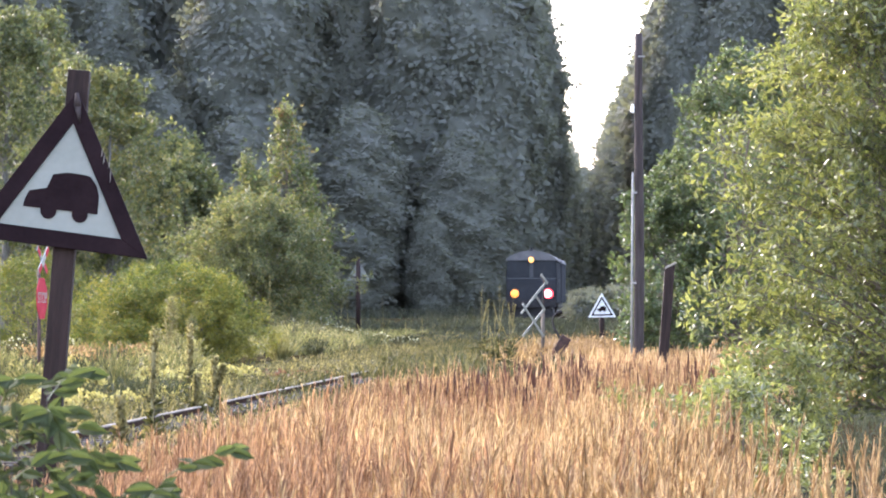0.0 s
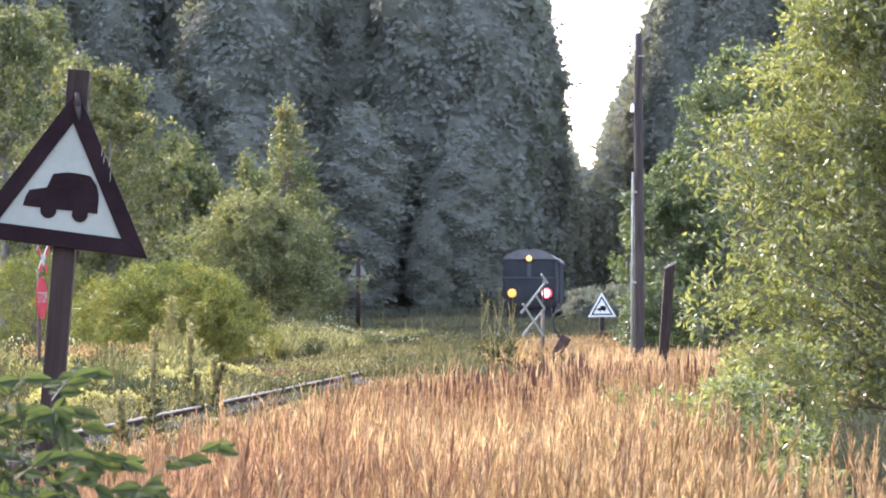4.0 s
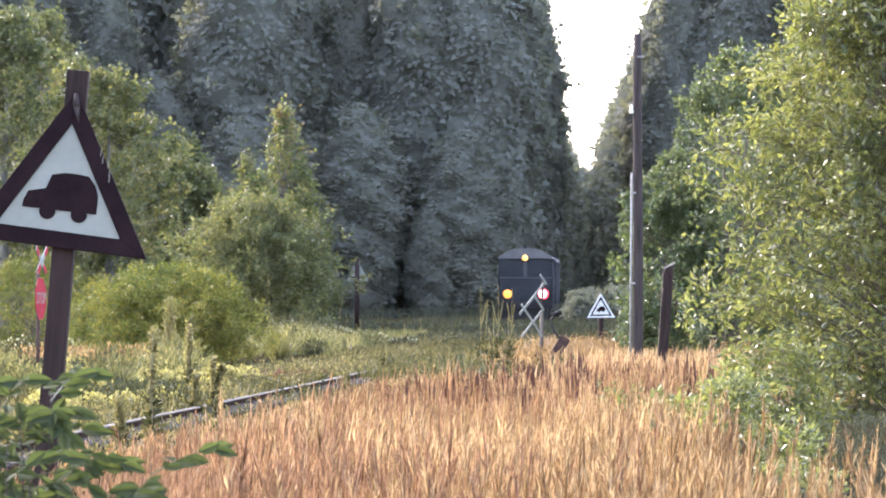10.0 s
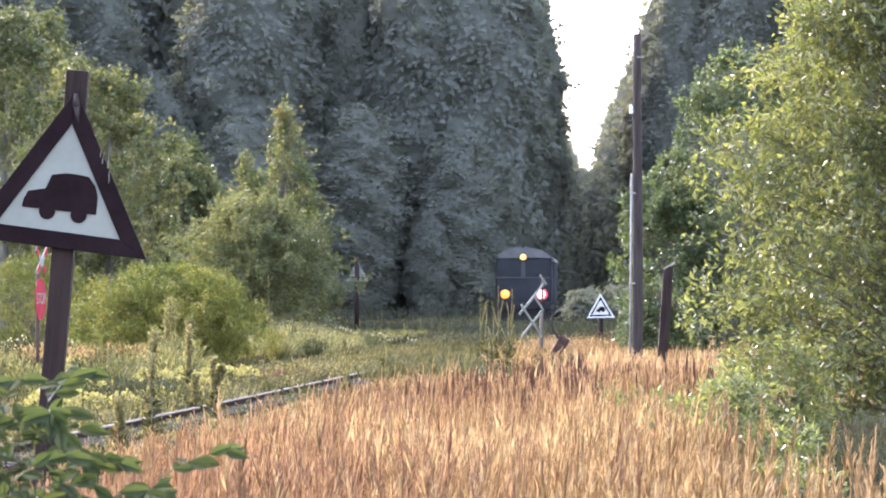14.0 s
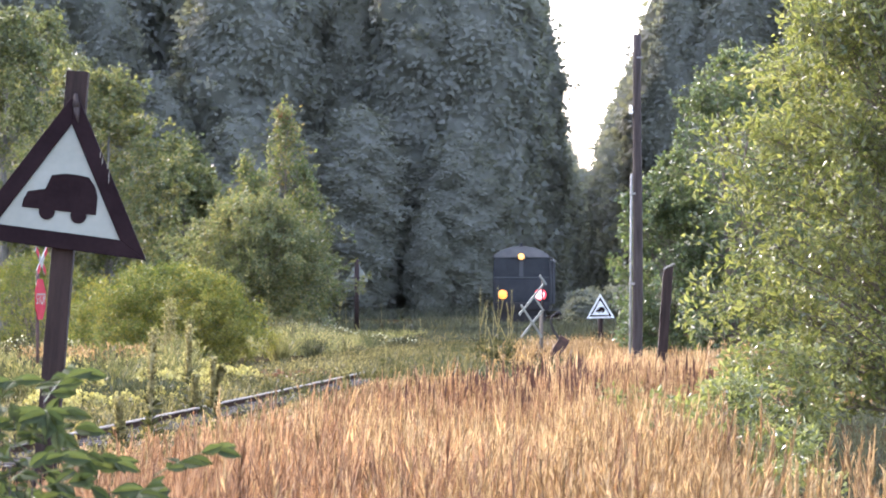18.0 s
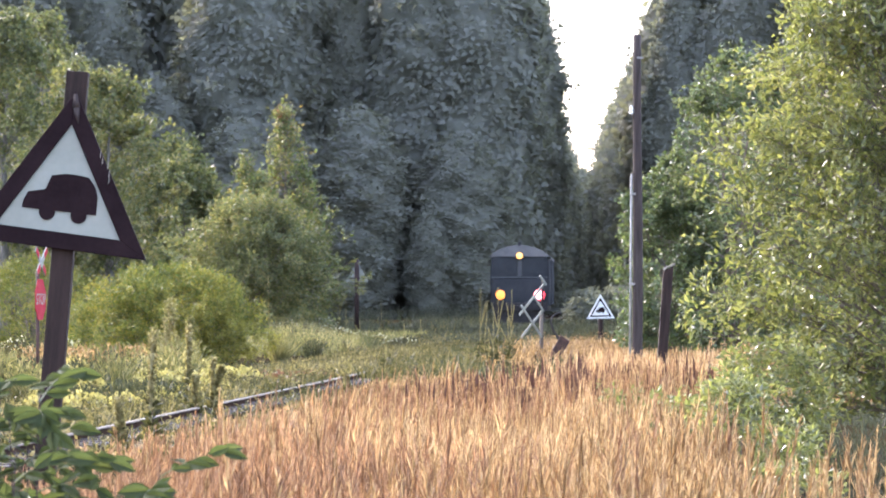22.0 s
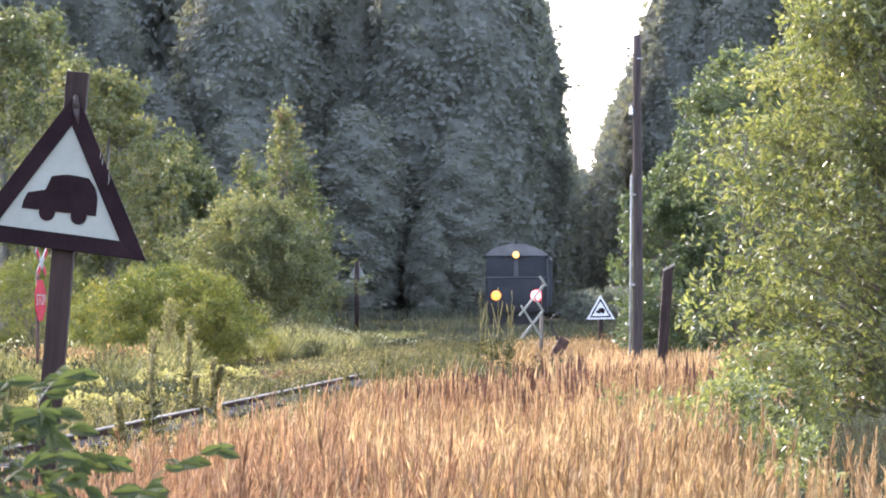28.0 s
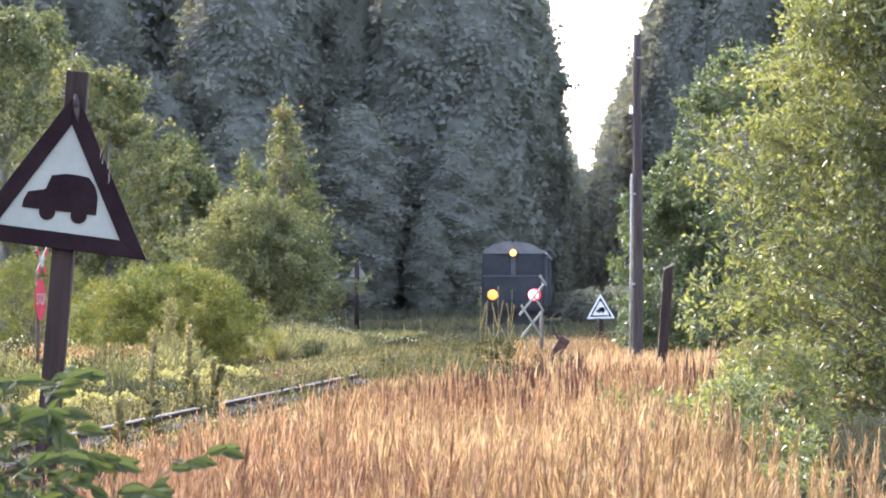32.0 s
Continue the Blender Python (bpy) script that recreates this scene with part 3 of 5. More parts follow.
for nm, seed, x, y, h, k in (("birch_tree", 31, -15.6, 150, 11.4, 1.25), ("birch_tree", 32, -11.7, 148, 9.2, 1.12), ("birch_tree", 33, -9.6, 156, 6.4, 0.95),
                             ("birch_tree", 34, -13.9, 160, 10.2, 1.2), ("birch_tree", 35, -16.4, 172, 13.0, 1.3), ("birch_tree", 36, -10.6, 168, 7.6, 1.0)):
    grown(nm, pose(x, y, ground_z(x, y)), "leafy birch with sunlit yellow-green crown beside the track", "tree", seed, h, (lambda kk: lambda u: BIRCH(u) * kk)(k), 1, 190, 800, 17000,
          (0.17, 0.8), M["birch_leaf"], M["birch_bark"], 0.05, 0.5, 0.3, group="young birches")
ASPENS = []
for seed, x, y, h, k in ((41, -4.85, 129, 7.15, 1.0), (45, -6.0, 128, 5.7, 0.85), (46, -4.25, 128.5, 5.3, 0.9), (47, -5.6, 127.5, 4.9, 1.0)):
    ASPENS.append(grown("aspen_tree", pose(x, y, ground_z(x, y)), "young aspen with thin turning crown and bare top twig", "tree", seed, h,
                        (lambda q: lambda u: q * np.interp(u, [0, 0.1, 0.3, 0.5, 0.62, 0.74, 0.84, 0.91, 0.94, 1], [0.4, 0.9, 1.45, 1.4, 1.15, 0.8, 0.5, 0.3, 0.08, 0.03]))(k),
                        1, 120, 620, 3600, (0.125, 0.75), M["sapling_leaf"], M["bark"], 0.06, 1.1, 0.42, girth=0.012, group="young aspens", inner=0.4))
grown("sallow_bush", pose(-5.65, 125, ground_z(-5.65, 125)), "dense green sallow bush round the young aspen", "bush", 42, 4.1,
      profile([(0, 2.0), (0.25, 2.8), (0.55, 2.7), (0.8, 1.9), (1, 0.45)]), 7, 260, 1700, 34000, (0.115, 0.6), M["birch_leaf"], M["bark"], 0.05, twig=0.3, inner=0.55)
grown("willow_bush", pose(-6.5, 98, ground_z(-6.5, 98)), "low rounded yellow-green willow bush by the track", "bush", 43, 2.3,
      profile([(0, 1.75), (0.35, 2.3), (0.7, 2.0), (0.9, 1.3), (1, 0.45)]), 9, 420, 2600, 46000, (0.095, 0.36), M["willow_leaf"], M["bark"], 0.04, twig=0.13, inner=0.86)
grown("willow_bush", pose(-11.9, 122, ground_z(-11.9, 122)), "yellow-green willow bush behind the stop sign", "bush", 44, 2.7,
      profile([(0, 1.5), (0.35, 2.1), (0.7, 1.8), (0.9, 1.1), (1, 0.3)]), 7, 180, 1300, 15000, (0.10, 0.32), M["willow_leaf"], M["bark"], 0.04, twig=0.15)
for seed, x, y, h, k in ((51, 6.75, 98, 7.3, 1.05), (55, 5.45, 99, 4.8, 0.8), (56, 9.7, 103, 9.4, 1.2)):
    grown("alder_tree", pose(x, y, ground_z(x, y)), "fresh green young alder standing behind the telegraph pole", "tree", seed, h,
          (lambda q: lambda u: q * np.interp(u, [0, 0.1, 0.3, 0.55, 0.8, 0.93, 1], [0.6, 1.5, 1.95, 1.8, 1.3, 0.75, 0.2]))(k), 3, 190, 1700, 22000, (0.10, 0.75), M["green_leaf"], M["bark"], 0.05, twig=0.2, group="young alders")
grown("sallow_bush", pose(4.45, 38, ground_z(4.45, 38)), "big glossy-leaved sallow bush with sunlit leaves at the field edge", "bush", 52, 6.1,
      profile([(0, 0.3), (0.08, 0.7), (0.13, 1.6), (0.18, 1.9), (0.28, 2.0), (0.42, 2.0), (0.58, 1.8), (0.70, 1.4), (0.82, 1.0), (1, 0.3)]), 9, 620, 5000, 66000, (0.082, 0.48), M["bush_leaf"], M["bark"], 0.11, twig=0.18, inner=0.72)

for seed, x, y, h, r in ((57, 2.3, 33.5, 0.95, 0.42), (58, 2.75, 35.5, 1.25, 0.55)):
    grown("sallow_bush", pose(x, y, ground_z(x, y)), "low green sallow bush at the foot of the big one", "bush", seed, h, (lambda q: lambda u: np.interp(u, [0, 0.3, 0.7, 1], [q * 0.6, q, q * 0.9, q * 0.3]))(r),
          5, 80, 600, 4200, (0.07, 0.48), M["bush_leaf"], M["bark"], 0.05, twig=0.35, group="low sallows")
for seed, x, y, h, r in ((61, 1.75, 32.0, 0.98, 0.42), (62, 1.25, 26.5, 0.80, 0.30), (63, 2.15, 30.5, 1.15, 0.45), (64, 1.55, 36.5, 0.86, 0.35), (65, 2.3, 27.5, 0.8, 0.35)):
    grown("sallow_shoot", pose(x, y, ground_z(x, y)), "low green sallow shoot growing up through the dry grass", "shrub", seed, h, (lambda q: lambda u: np.interp(u, [0, 0.3, 0.7, 1], [q * 0.5, q, q, q * 0.3]))(r),
          4, 30, 160, 900, (0.06, 0.5), M["bush_leaf"], M["bark"], 0.15, twig=0.35, girth=0.008, group="sallow shoots")

# Added shrubs in haze-lightened leaf, placed to hide the pale far track from the camera.
for seed, x, y, h, r in ((71, 7.0, 214, 1.7, 1.0), (72, 8.6, 218, 1.9, 1.1), (73, 7.9, 226, 1.8, 1.0), (74, 10.2, 222, 2.0, 1.2), (75, 9.6, 232, 2.0, 1.2), (76, 11.8, 228, 2.2, 1.3), (77, 6.7, 205, 1.3, 0.8)):
    grown("hazel_bush", pose(x, y, ground_z(x, y)), "hazel bush beside the line, leaf colour lightened for haze", "bush", seed, h, (lambda q: lambda u: np.interp(u, [0, 0.3, 0.7, 1], [q * 0.7, q, q * 0.9, q * 0.3]))(r),
          5, 60, 400, 2600, (0.16, 0.8), M["hazeleaf"], M["bark"], 0.05, twig=0.3, group="hazel bushes")


def sapling_leaves(name, m, seed, shoots, label):
    """A leafy ash sapling: shoots with long leaves of paired leaflets."""
    rng = np.random.default_rng(seed)
    ob = thing(name, m, label, "sapling")
    bits, stalks = [], []
    for (ex, ey, ez), count in shoots:
        t = np.linspace(0, 1, 9)[:, None]
        e = np.array([ex, ey, ez])
        p = e * t * [1, 1, 0] + [0, 0, 1] * (e[2] * t ** 0.75)
        piece("shoot", tube(p, 0.006 * (1 - 0.8 * t[:, 0]), 6), M["pole"], ob, smooth=True)
        for i in range(count):
            q = 0.45 + 0.55 * (i + 0.5) / count
            b = np.array([np.interp(q, t[:, 0], p[:, k]) for k in range(3)])
            az = i * 2.4 + rng.uniform(-0.4, 0.4)
            d = np.array([math.cos(az), math.sin(az) * 0.8, rng.uniform(0.2, 1.0)])
            d /= np.linalg.norm(d)
            ln = rng.uniform(0.15, 0.23)
            g = np.linspace(0, 1, 6)[:, None]
            r = b + d * ln * g - [0, 0, 1] * (g ** 2 * ln * rng.uniform(0.1, 0.6))
            stalks.append(tube(r, 0.0022 * (1.1 - g[:, 0]), 4))
            side = np.cross(d, [0, 0, 1])
            side /= np.linalg.norm(side)
            for k in range(1, 6):
                along = unit((r[k] - r[k - 1])[None])[0]
                for sg in ((-1, 1) if k < 5 else (-1, 0, 1)):
                    ld = along * (0.75 if sg else 1.6) + side * sg + rng.normal(size=3) * 0.3 - [0, 0, 0.25]
                    bits.append((r[k], ld / np.linalg.norm(ld), rng.uniform(0.055, 0.085) * (0.8 if k == 1 else 1)))
    tagged(piece("leaf_stalk_mass", merged(stalks), M["green_leaf"], ob), kind="stuff")
    rest = []
    for count, (p, d, ln) in enumerate(bits):
        w = np.cross(d, np.array([0.1, -1.0, 0.45]) + rng.normal(size=3) * 0.35)
        w /= np.linalg.norm(w)
        nrm = np.cross(w, d)
        prof = [(0.0, 0.0), (0.2, 0.14), (0.45, 0.22), (0.72, 0.17), (1.0, 0.0)]
        v = [p + d * ln * a - nrm * ln * 0.14 * a * a for a, _ in prof]
        f = []
        for sg in (-1, 1):
            k = len(v)
            v += [p + d * ln * a + w * sg * ln * b + nrm * ln * (0.16 * b - 0.14 * a * a) for a, b in prof[1:4]]
            f += [(0, 1, k), (1, 2, k + 1), (1, k + 1, k), (2, 3, k + 2), (2, k + 2, k + 1), (3, 4, k + 2)]
        if count < 280:
            piece("leaflet", (np.array(v), np.array(f)), M["rowan_leaf"], ob, smooth=True)
        else:
            rest.append((np.array(v), np.array(f)))
    if rest:
        tagged(piece("leaflet_mass", merged(rest), M["rowan_leaf"], ob, smooth=True), kind="stuff")
    return ob


ASH = [sapling_leaves("ash_sapling", pose(-1.02, 10.4, 0), 81, [((0.04, 0, 1.46), 12), ((-0.08, 0.05, 1.45), 11), ((0.0, 0.1, 1.38), 11), ((-0.03, -0.05, 1.40), 11)], "fresh green ash sapling in front of the sign post"),
       sapling_leaves("ash_sapling", pose(-0.78, 10.2, 0), 82, [((0.09, 0, 1.29), 9), ((-0.02, 0, 1.24), 9), ((0.12, 0.05, 1.23), 8), ((0.05, 0.05, 1.20), 8)], "fresh green ash sapling in front of the sign post"),
       sapling_leaves("ash_sapling", pose(-1.05, 10.0, 0), 83, [((0.02, 0, 1.34), 10), ((0.07, 0.05, 1.26), 9)], "fresh green ash sapling in front of the sign post")]


# ---- signs and posts ----
def triangle(side, cz):
    """Corners of a level triangle whose bottom edge lies at height cz."""
    return [(-side / 2, cz), (side / 2, cz), (0, cz + side * 0.866)]


def inset(side, cz, band):
    return triangle(side - 3.464 * band, cz + band)


CAR = [(-0.192, 0.180), (-0.187, 0.219), (-0.171, 0.261), (-0.087, 0.284), (-0.064, 0.354), (0.004, 0.371), (0.068, 0.371), (0.118, 0.366), (0.156, 0.323), (0.173, 0.272), (0.176, 0.186)]


def car_shape(k, x0, z0, y0, y1):
    bm = plate([(x0 + x * k, z0 + z * k) for x, z in CAR], y0, y1)
    for cx, cz in ((-0.065, 0.173), (0.091, 0.174)):
        ring = [(x0 + (cx + 0.040 * math.cos(t)) * k, z0 + (cz + 0.040 * math.sin(t)) * k) for t in np.linspace(0, 2 * math.pi, 20, endpoint=False)]
        plate(ring, y0 - 0.001, y1, bm)
    return bm


def near_sign():
    """Leaning board on a square post; the post's foot is the origin."""
    ob = thing("warning_sign", pose(-2.028, 20.7, 0.0, 0, 4.7, 0), "leaning white triangle with black car, dark frame and wooden post", "sign", "car warning signs")
    bm = block(0, 0.07, 1.4, 0.108, 0.10, 2.82, 0.006)
    part("post", bm, M["post"], ob, "dark weathered square post")
    turn = pose(-0.033, 0, 1.931, 0, 2.8, 0)
    side = 0.90
    bm = plate(inset(side, 0, 0.07), -0.006, 0.012)
    board = part("board", bm, M["white"], ob, "greyish white panel")
    board.matrix_basis = turn
    outer, inner = triangle(side, 0), inset(side, 0, 0.082)
    for i in range(3):
        j = (i + 1) % 3
        bm = plate([outer[i], outer[j], inner[j], inner[i]], -0.022, 0.015)
        bmesh.ops.bevel(bm, geom=bm.edges[:], offset=0.003, segments=1, affect="EDGES")
        f = part("frame_board", bm, M["black"], ob, "dark painted frame board")
        f.matrix_basis = turn
    pic = part("car_emblem", car_shape(1.0, 0.0, 0.0, -0.011, -0.004), M["black"], board, "plain black side view of a car")
    bm = rod((0.0, -0.026, 0.765), (0.012, -0.026, 0.70), 0.008, 0.020, 9)
    rod((0.012, -0.026, 0.70), (0.032, -0.025, 0.62), 0.018, 0.003, 7, bm)
    cap = part("cap", bm, M["pole"], ob, "flaking grey-brown patch of bare wood at the tip", True)
    cap.matrix_basis = turn
    rng = random.Random(4)
    for k in range(5):
        z = 0.47 - 0.03 * k + rng.uniform(-0.008, 0.008)
        x = 0.045 + (0.735 - z) * 0.47 + rng.uniform(-0.015, 0.012)
        w = rng.uniform(0.002, 0.007)
        bm = plate([(x, z), (x + w, z + 0.012), (x + w * 0.6, z + 0.05), (x - w * 0.3, z + 0.03)], -0.0245, -0.0215)
        c = part("flake", bm, M["grey_wood"], ob, "pale chip in the paint")
        c.matrix_basis = turn


def far_sign():
    ob = thing("warning_sign", pose(5.05, 134.5, 0, 0, -1.0, 2), "white triangle with black car and inner line on dark post", "sign", "car warning signs")
    part("post", rod((0, 0.11, -0.2), (0, 0.11, 1.5), 0.085, 0.08, 12), M["post"], ob, "dark round post", True)
    z = 0.945
    board = part("board", plate(triangle(0.90, z), -0.004, 0.014), M["haze_white"], ob, "white panel lightened to imitate haze")
    outer, inner = inset(0.90, z, 0.055), inset(0.90, z, 0.10)
    for i in range(3):
        j = (i + 1) % 3
        part("line", plate([outer[i], outer[j], inner[j], inner[i]], -0.009, -0.003), M["black"], board, "black painted line")
    part("car_emblem", car_shape(0.80, 0.0, z + 0.062, -0.009, -0.003), M["black"], board, "plain black side view of a car")


def back_sign():
    """Seen from behind: pale back of the board either side of its post."""
    ob = thing("warning_sign", pose(-3.4, 167, 0, 0, 0, -8), "triangular board seen from its pale back, on a dark post", "sign", "car warning signs")
    part("post", rod((0, -0.09, -0.2), (0, -0.09, 3.1), 0.10, 0.09, 12), M["post"], ob, "dark round post", True)
    part("board", plate(triangle(0.92, 2.22), 0.0, 0.02), M["white"], ob, "pale unpainted back of the board")
    part("batten", block(0, -0.01, 2.36, 0.66, 0.03, 0.05), M["post"], ob)
    arm = block(0, 0, 0, 0.55, 0.05, 0.07)
    a = part("bracket", arm, M["post"], ob, "short slanting arm at the head of the post")
    a.matrix_basis = pose(-0.22, -0.09, 3.03, 0, -28, 0)


def strip(a, b, y, wide, thick):
    """A slat from a to b, given in x and z."""
    (x0, z0), (x1, z1) = a, b
    bm = block(0, 0, 0, math.hypot(x1 - x0, z1 - z0), thick, wide, 0.004)
    bm.transform(pose((x0 + x1) / 2, y, (z0 + z1) / 2) @ Matrix.Rotation(-math.atan2(z1 - z0, x1 - x0), 4, "Y"))
    return bm


def crossbuck():
    """Five slats on a split post, placed to look like two stacked crosses from the camera."""
    ob = thing("crossing_sign", pose(2.457, 103, 0, 0, 0, 50), "double crossed white slats on a grey post by the crossing", "sign")
    part("post", rod((-0.02, 0.06, -0.2), (0.0, 0.06, 1.30), 0.055, 0.045, 9), M["bark"], ob, "grey split wooden post", True)
    part("post_extension", rod((0.02, 0.06, 1.2), (0.03, 0.06, 2.08), 0.026, 0.022, 8), M["pole"], ob, "thin upright above the post", True)
    for a, b, y in (((-0.19, 2.17), (0.07, 1.94), -0.03), ((0.07, 2.0), (-0.94, 1.21), 0.0), ((-0.37, 1.63), (-0.04, 1.30), -0.03),
                    ((-0.91, 1.45), (-0.10, 0.66), -0.03), ((-0.03, 1.32), (-0.87, 0.66), 0.0)):
        part("slat", strip(a, b, y, 0.06, 0.02), M["white"], ob, "weathered white slat")


def leaning_stub():
    ob = thing("leaning_post", pose(2.50, 101, -0.06), "short dark wooden stub leaning over with a bent pipe", "post")
    bm = block(0, 0, 0.42, 0.26, 0.20, 0.84, 0.02)
    bm.transform(Matrix.Rotation(radians(31), 4, "Y"))
    part("post", bm, M["rust"], ob, "dark rotting stub")
    piece("bent_pipe", tube([(0.40, 0, 0.49), (0.30, 0, 0.65), (0.22, 0, 0.79), (0.13, 0, 0.93), (0.085, 0, 1.11), (0.11, 0, 1.22), (0.175, 0, 1.28)], [0.03, 0.03, 0.03, 0.028, 0.024, 0.022, 0.02], 8), M["iron"], ob, "bent rusty pipe", True)
    piece("bracket", tube([(0.16, 0, 1.27), (0.23, 0, 1.32), (0.30, 0, 1.33), (0.33, 0, 1.28)], [0.02, 0.028, 0.026, 0.015], 7), M["iron"], ob, smooth=True)


def stop_sign():
    ob = thing("stop_sign", pose(-6.73, 70.5, 0, 0, 0, 81), "red stop sign seen nearly edge on, on a thin steel post", "sign")
    part("post", rod((0, 0.05, -0.2), (0, 0.05, 2.1), 0.03, 0.03, 10), M["rust"], ob, "thin rusty post", True)
    ring = [(0.37 * math.cos(t), 1.62 + 0.37 * math.sin(t)) for t in np.arange(8) * math.pi / 4 + math.pi / 8]
    pl = part("plate", plate(ring, -0.004, 0.01), M["red"], ob, "faded red octagonal plate")
    cu = bpy.data.curves.new("lettering", "FONT")
    cu.body, cu.size, cu.align_x, cu.align_y, cu.extrude = "STOP", 0.26, "CENTER", "CENTER", 0.001
    tmp = bpy.data.objects.new("lettering", cu)
    scene.collection.objects.link(tmp)
    me = bpy.data.meshes.new_from_object(tmp.evaluated_get(bpy.context.evaluated_depsgraph_get()))
    bpy.data.objects.remove(tmp)
    me.materials.clear()
    me.materials.append(M["white"])
    tx = tagged(new("lettering", me), "white letters")
    tx.parent = pl
    tx.matrix_basis = pose(0, -0.007, 1.62, 90, 0, 0)
    for lean in (32, -32):
        s = part("cross_arm", block(0, 0, 0, 0.75, 0.02, 0.10, 0.003), M["white"], ob, "white crossed arm with red ends")
        s.matrix_basis = pose(0, 0.0 if lean > 0 else -0.021, 2.26, 0, lean, 0)
        for q in (-0.27, 0.27):
            part("red_end", block(q, -0.0115, 0, 0.21, 0.004, 0.102), M["red"], s)


def telegraph_pole():
    ob = thing("telegraph_pole", pose(3.60, 78.5, 0, 0, 0.35, 0), "tall dark wooden telegraph pole with one white insulator and a conduit", "pole")
    t = np.linspace(0, 1, 12)
    piece("pole", tube(np.stack([0.02 * np.sin(t * 5), 0 * t, -0.3 + 6.85 * t], 1), 0.108 - 0.035 * t, 14), M["pole"], ob, "tarred wooden pole", True)
    part("conduit", rod((-0.125, -0.02, 0.0), (-0.113, -0.02, 3.95), 0.022, 0.022, 8), M["steel"], ob, "pale conduit pipe clipped to the pole", True)
    for z in (3.58, 1.9, 0.5):
        part("clip", block(-0.09, -0.03, z, 0.11, 0.10, 0.04, 0.006), M["steel"], ob, "steel clip")
    part("band", rod((0.015, 0, 6.1), (0.015, 0, 6.13), 0.088, 0.088, 14), M["steel"], ob, "wire band")
    bm = rod((-0.125, -0.02, 5.06), (-0.125, -0.02, 5.12), 0.036, 0.042, 12)
    rod((-0.125, -0.02, 5.12), (-0.125, -0.02, 5.18), 0.034, 0.038, 12, bm)
    rod((-0.125, -0.02, 5.18), (-0.125, -0.02, 5.23), 0.034, 0.015, 12, bm)
    part("insulator", bm, M["porcelain"], ob, "white porcelain insulator", True)
    part("hook", rod((-0.125, -0.02, 4.95), (-0.125, -0.02, 5.08), 0.014, 0.014, 8), M["iron"], ob, "iron hook pin")


def stub_post():
    ob = thing("wooden_post", pose(4.06, 78.8, 0, 0, 4.0, 0), "thick dark wooden post with a slanting top in the grass", "post")
    bm = block(0, 0, 1.05, 0.185, 0.17, 2.3, 0.02)
    for v in bm.verts:
        if v.co.z > 2.0:
            v.co.z += (v.co.x) * 0.6
    part("post", bm, M["post"], ob, "dark square post")
    c = part("cap", block(0, 0, 0, 0.24, 0.21, 0.03, 0.005), M["grey_wood"], ob, "small slanting board on top")
    c.matrix_basis = pose(0.01, 0, 2.235, 0, -31, 0)


near_sign()
far_sign()
back_sign()
crossbuck()
leaning_stub()
stop_sign()
telegraph_pole()
stub_post()


# ---- grass and weeds ----
def field_edge(y):
    """Left limit of the tall dry grass."""
    return np.interp(y, [10, 22, 28, 36, 43, 52, 58, 75, 100, 125], [-2.2, -1.8, -1.5, -0.95, -0.3, 0.65, 1.4, 2.5, 3.9, 7.0])


def tall(y):
    return np.interp(y, [10, 20, 25, 45, 58, 70, 85, 105, 130], [0.84, 0.84, 0.82, 0.79, 0.69, 0.62, 0.53, 0.40, 0.24])


def scatter(rng, n, y0, y1, half=0.112):
    """Points spread evenly over a wedge of ground that opens with distance."""
    y = np.sqrt(rng.uniform(y0 * y0, y1 * y1, n))
    return np.stack([rng.uniform(-half, half, n) * y, y, np.zeros(n)], 1)


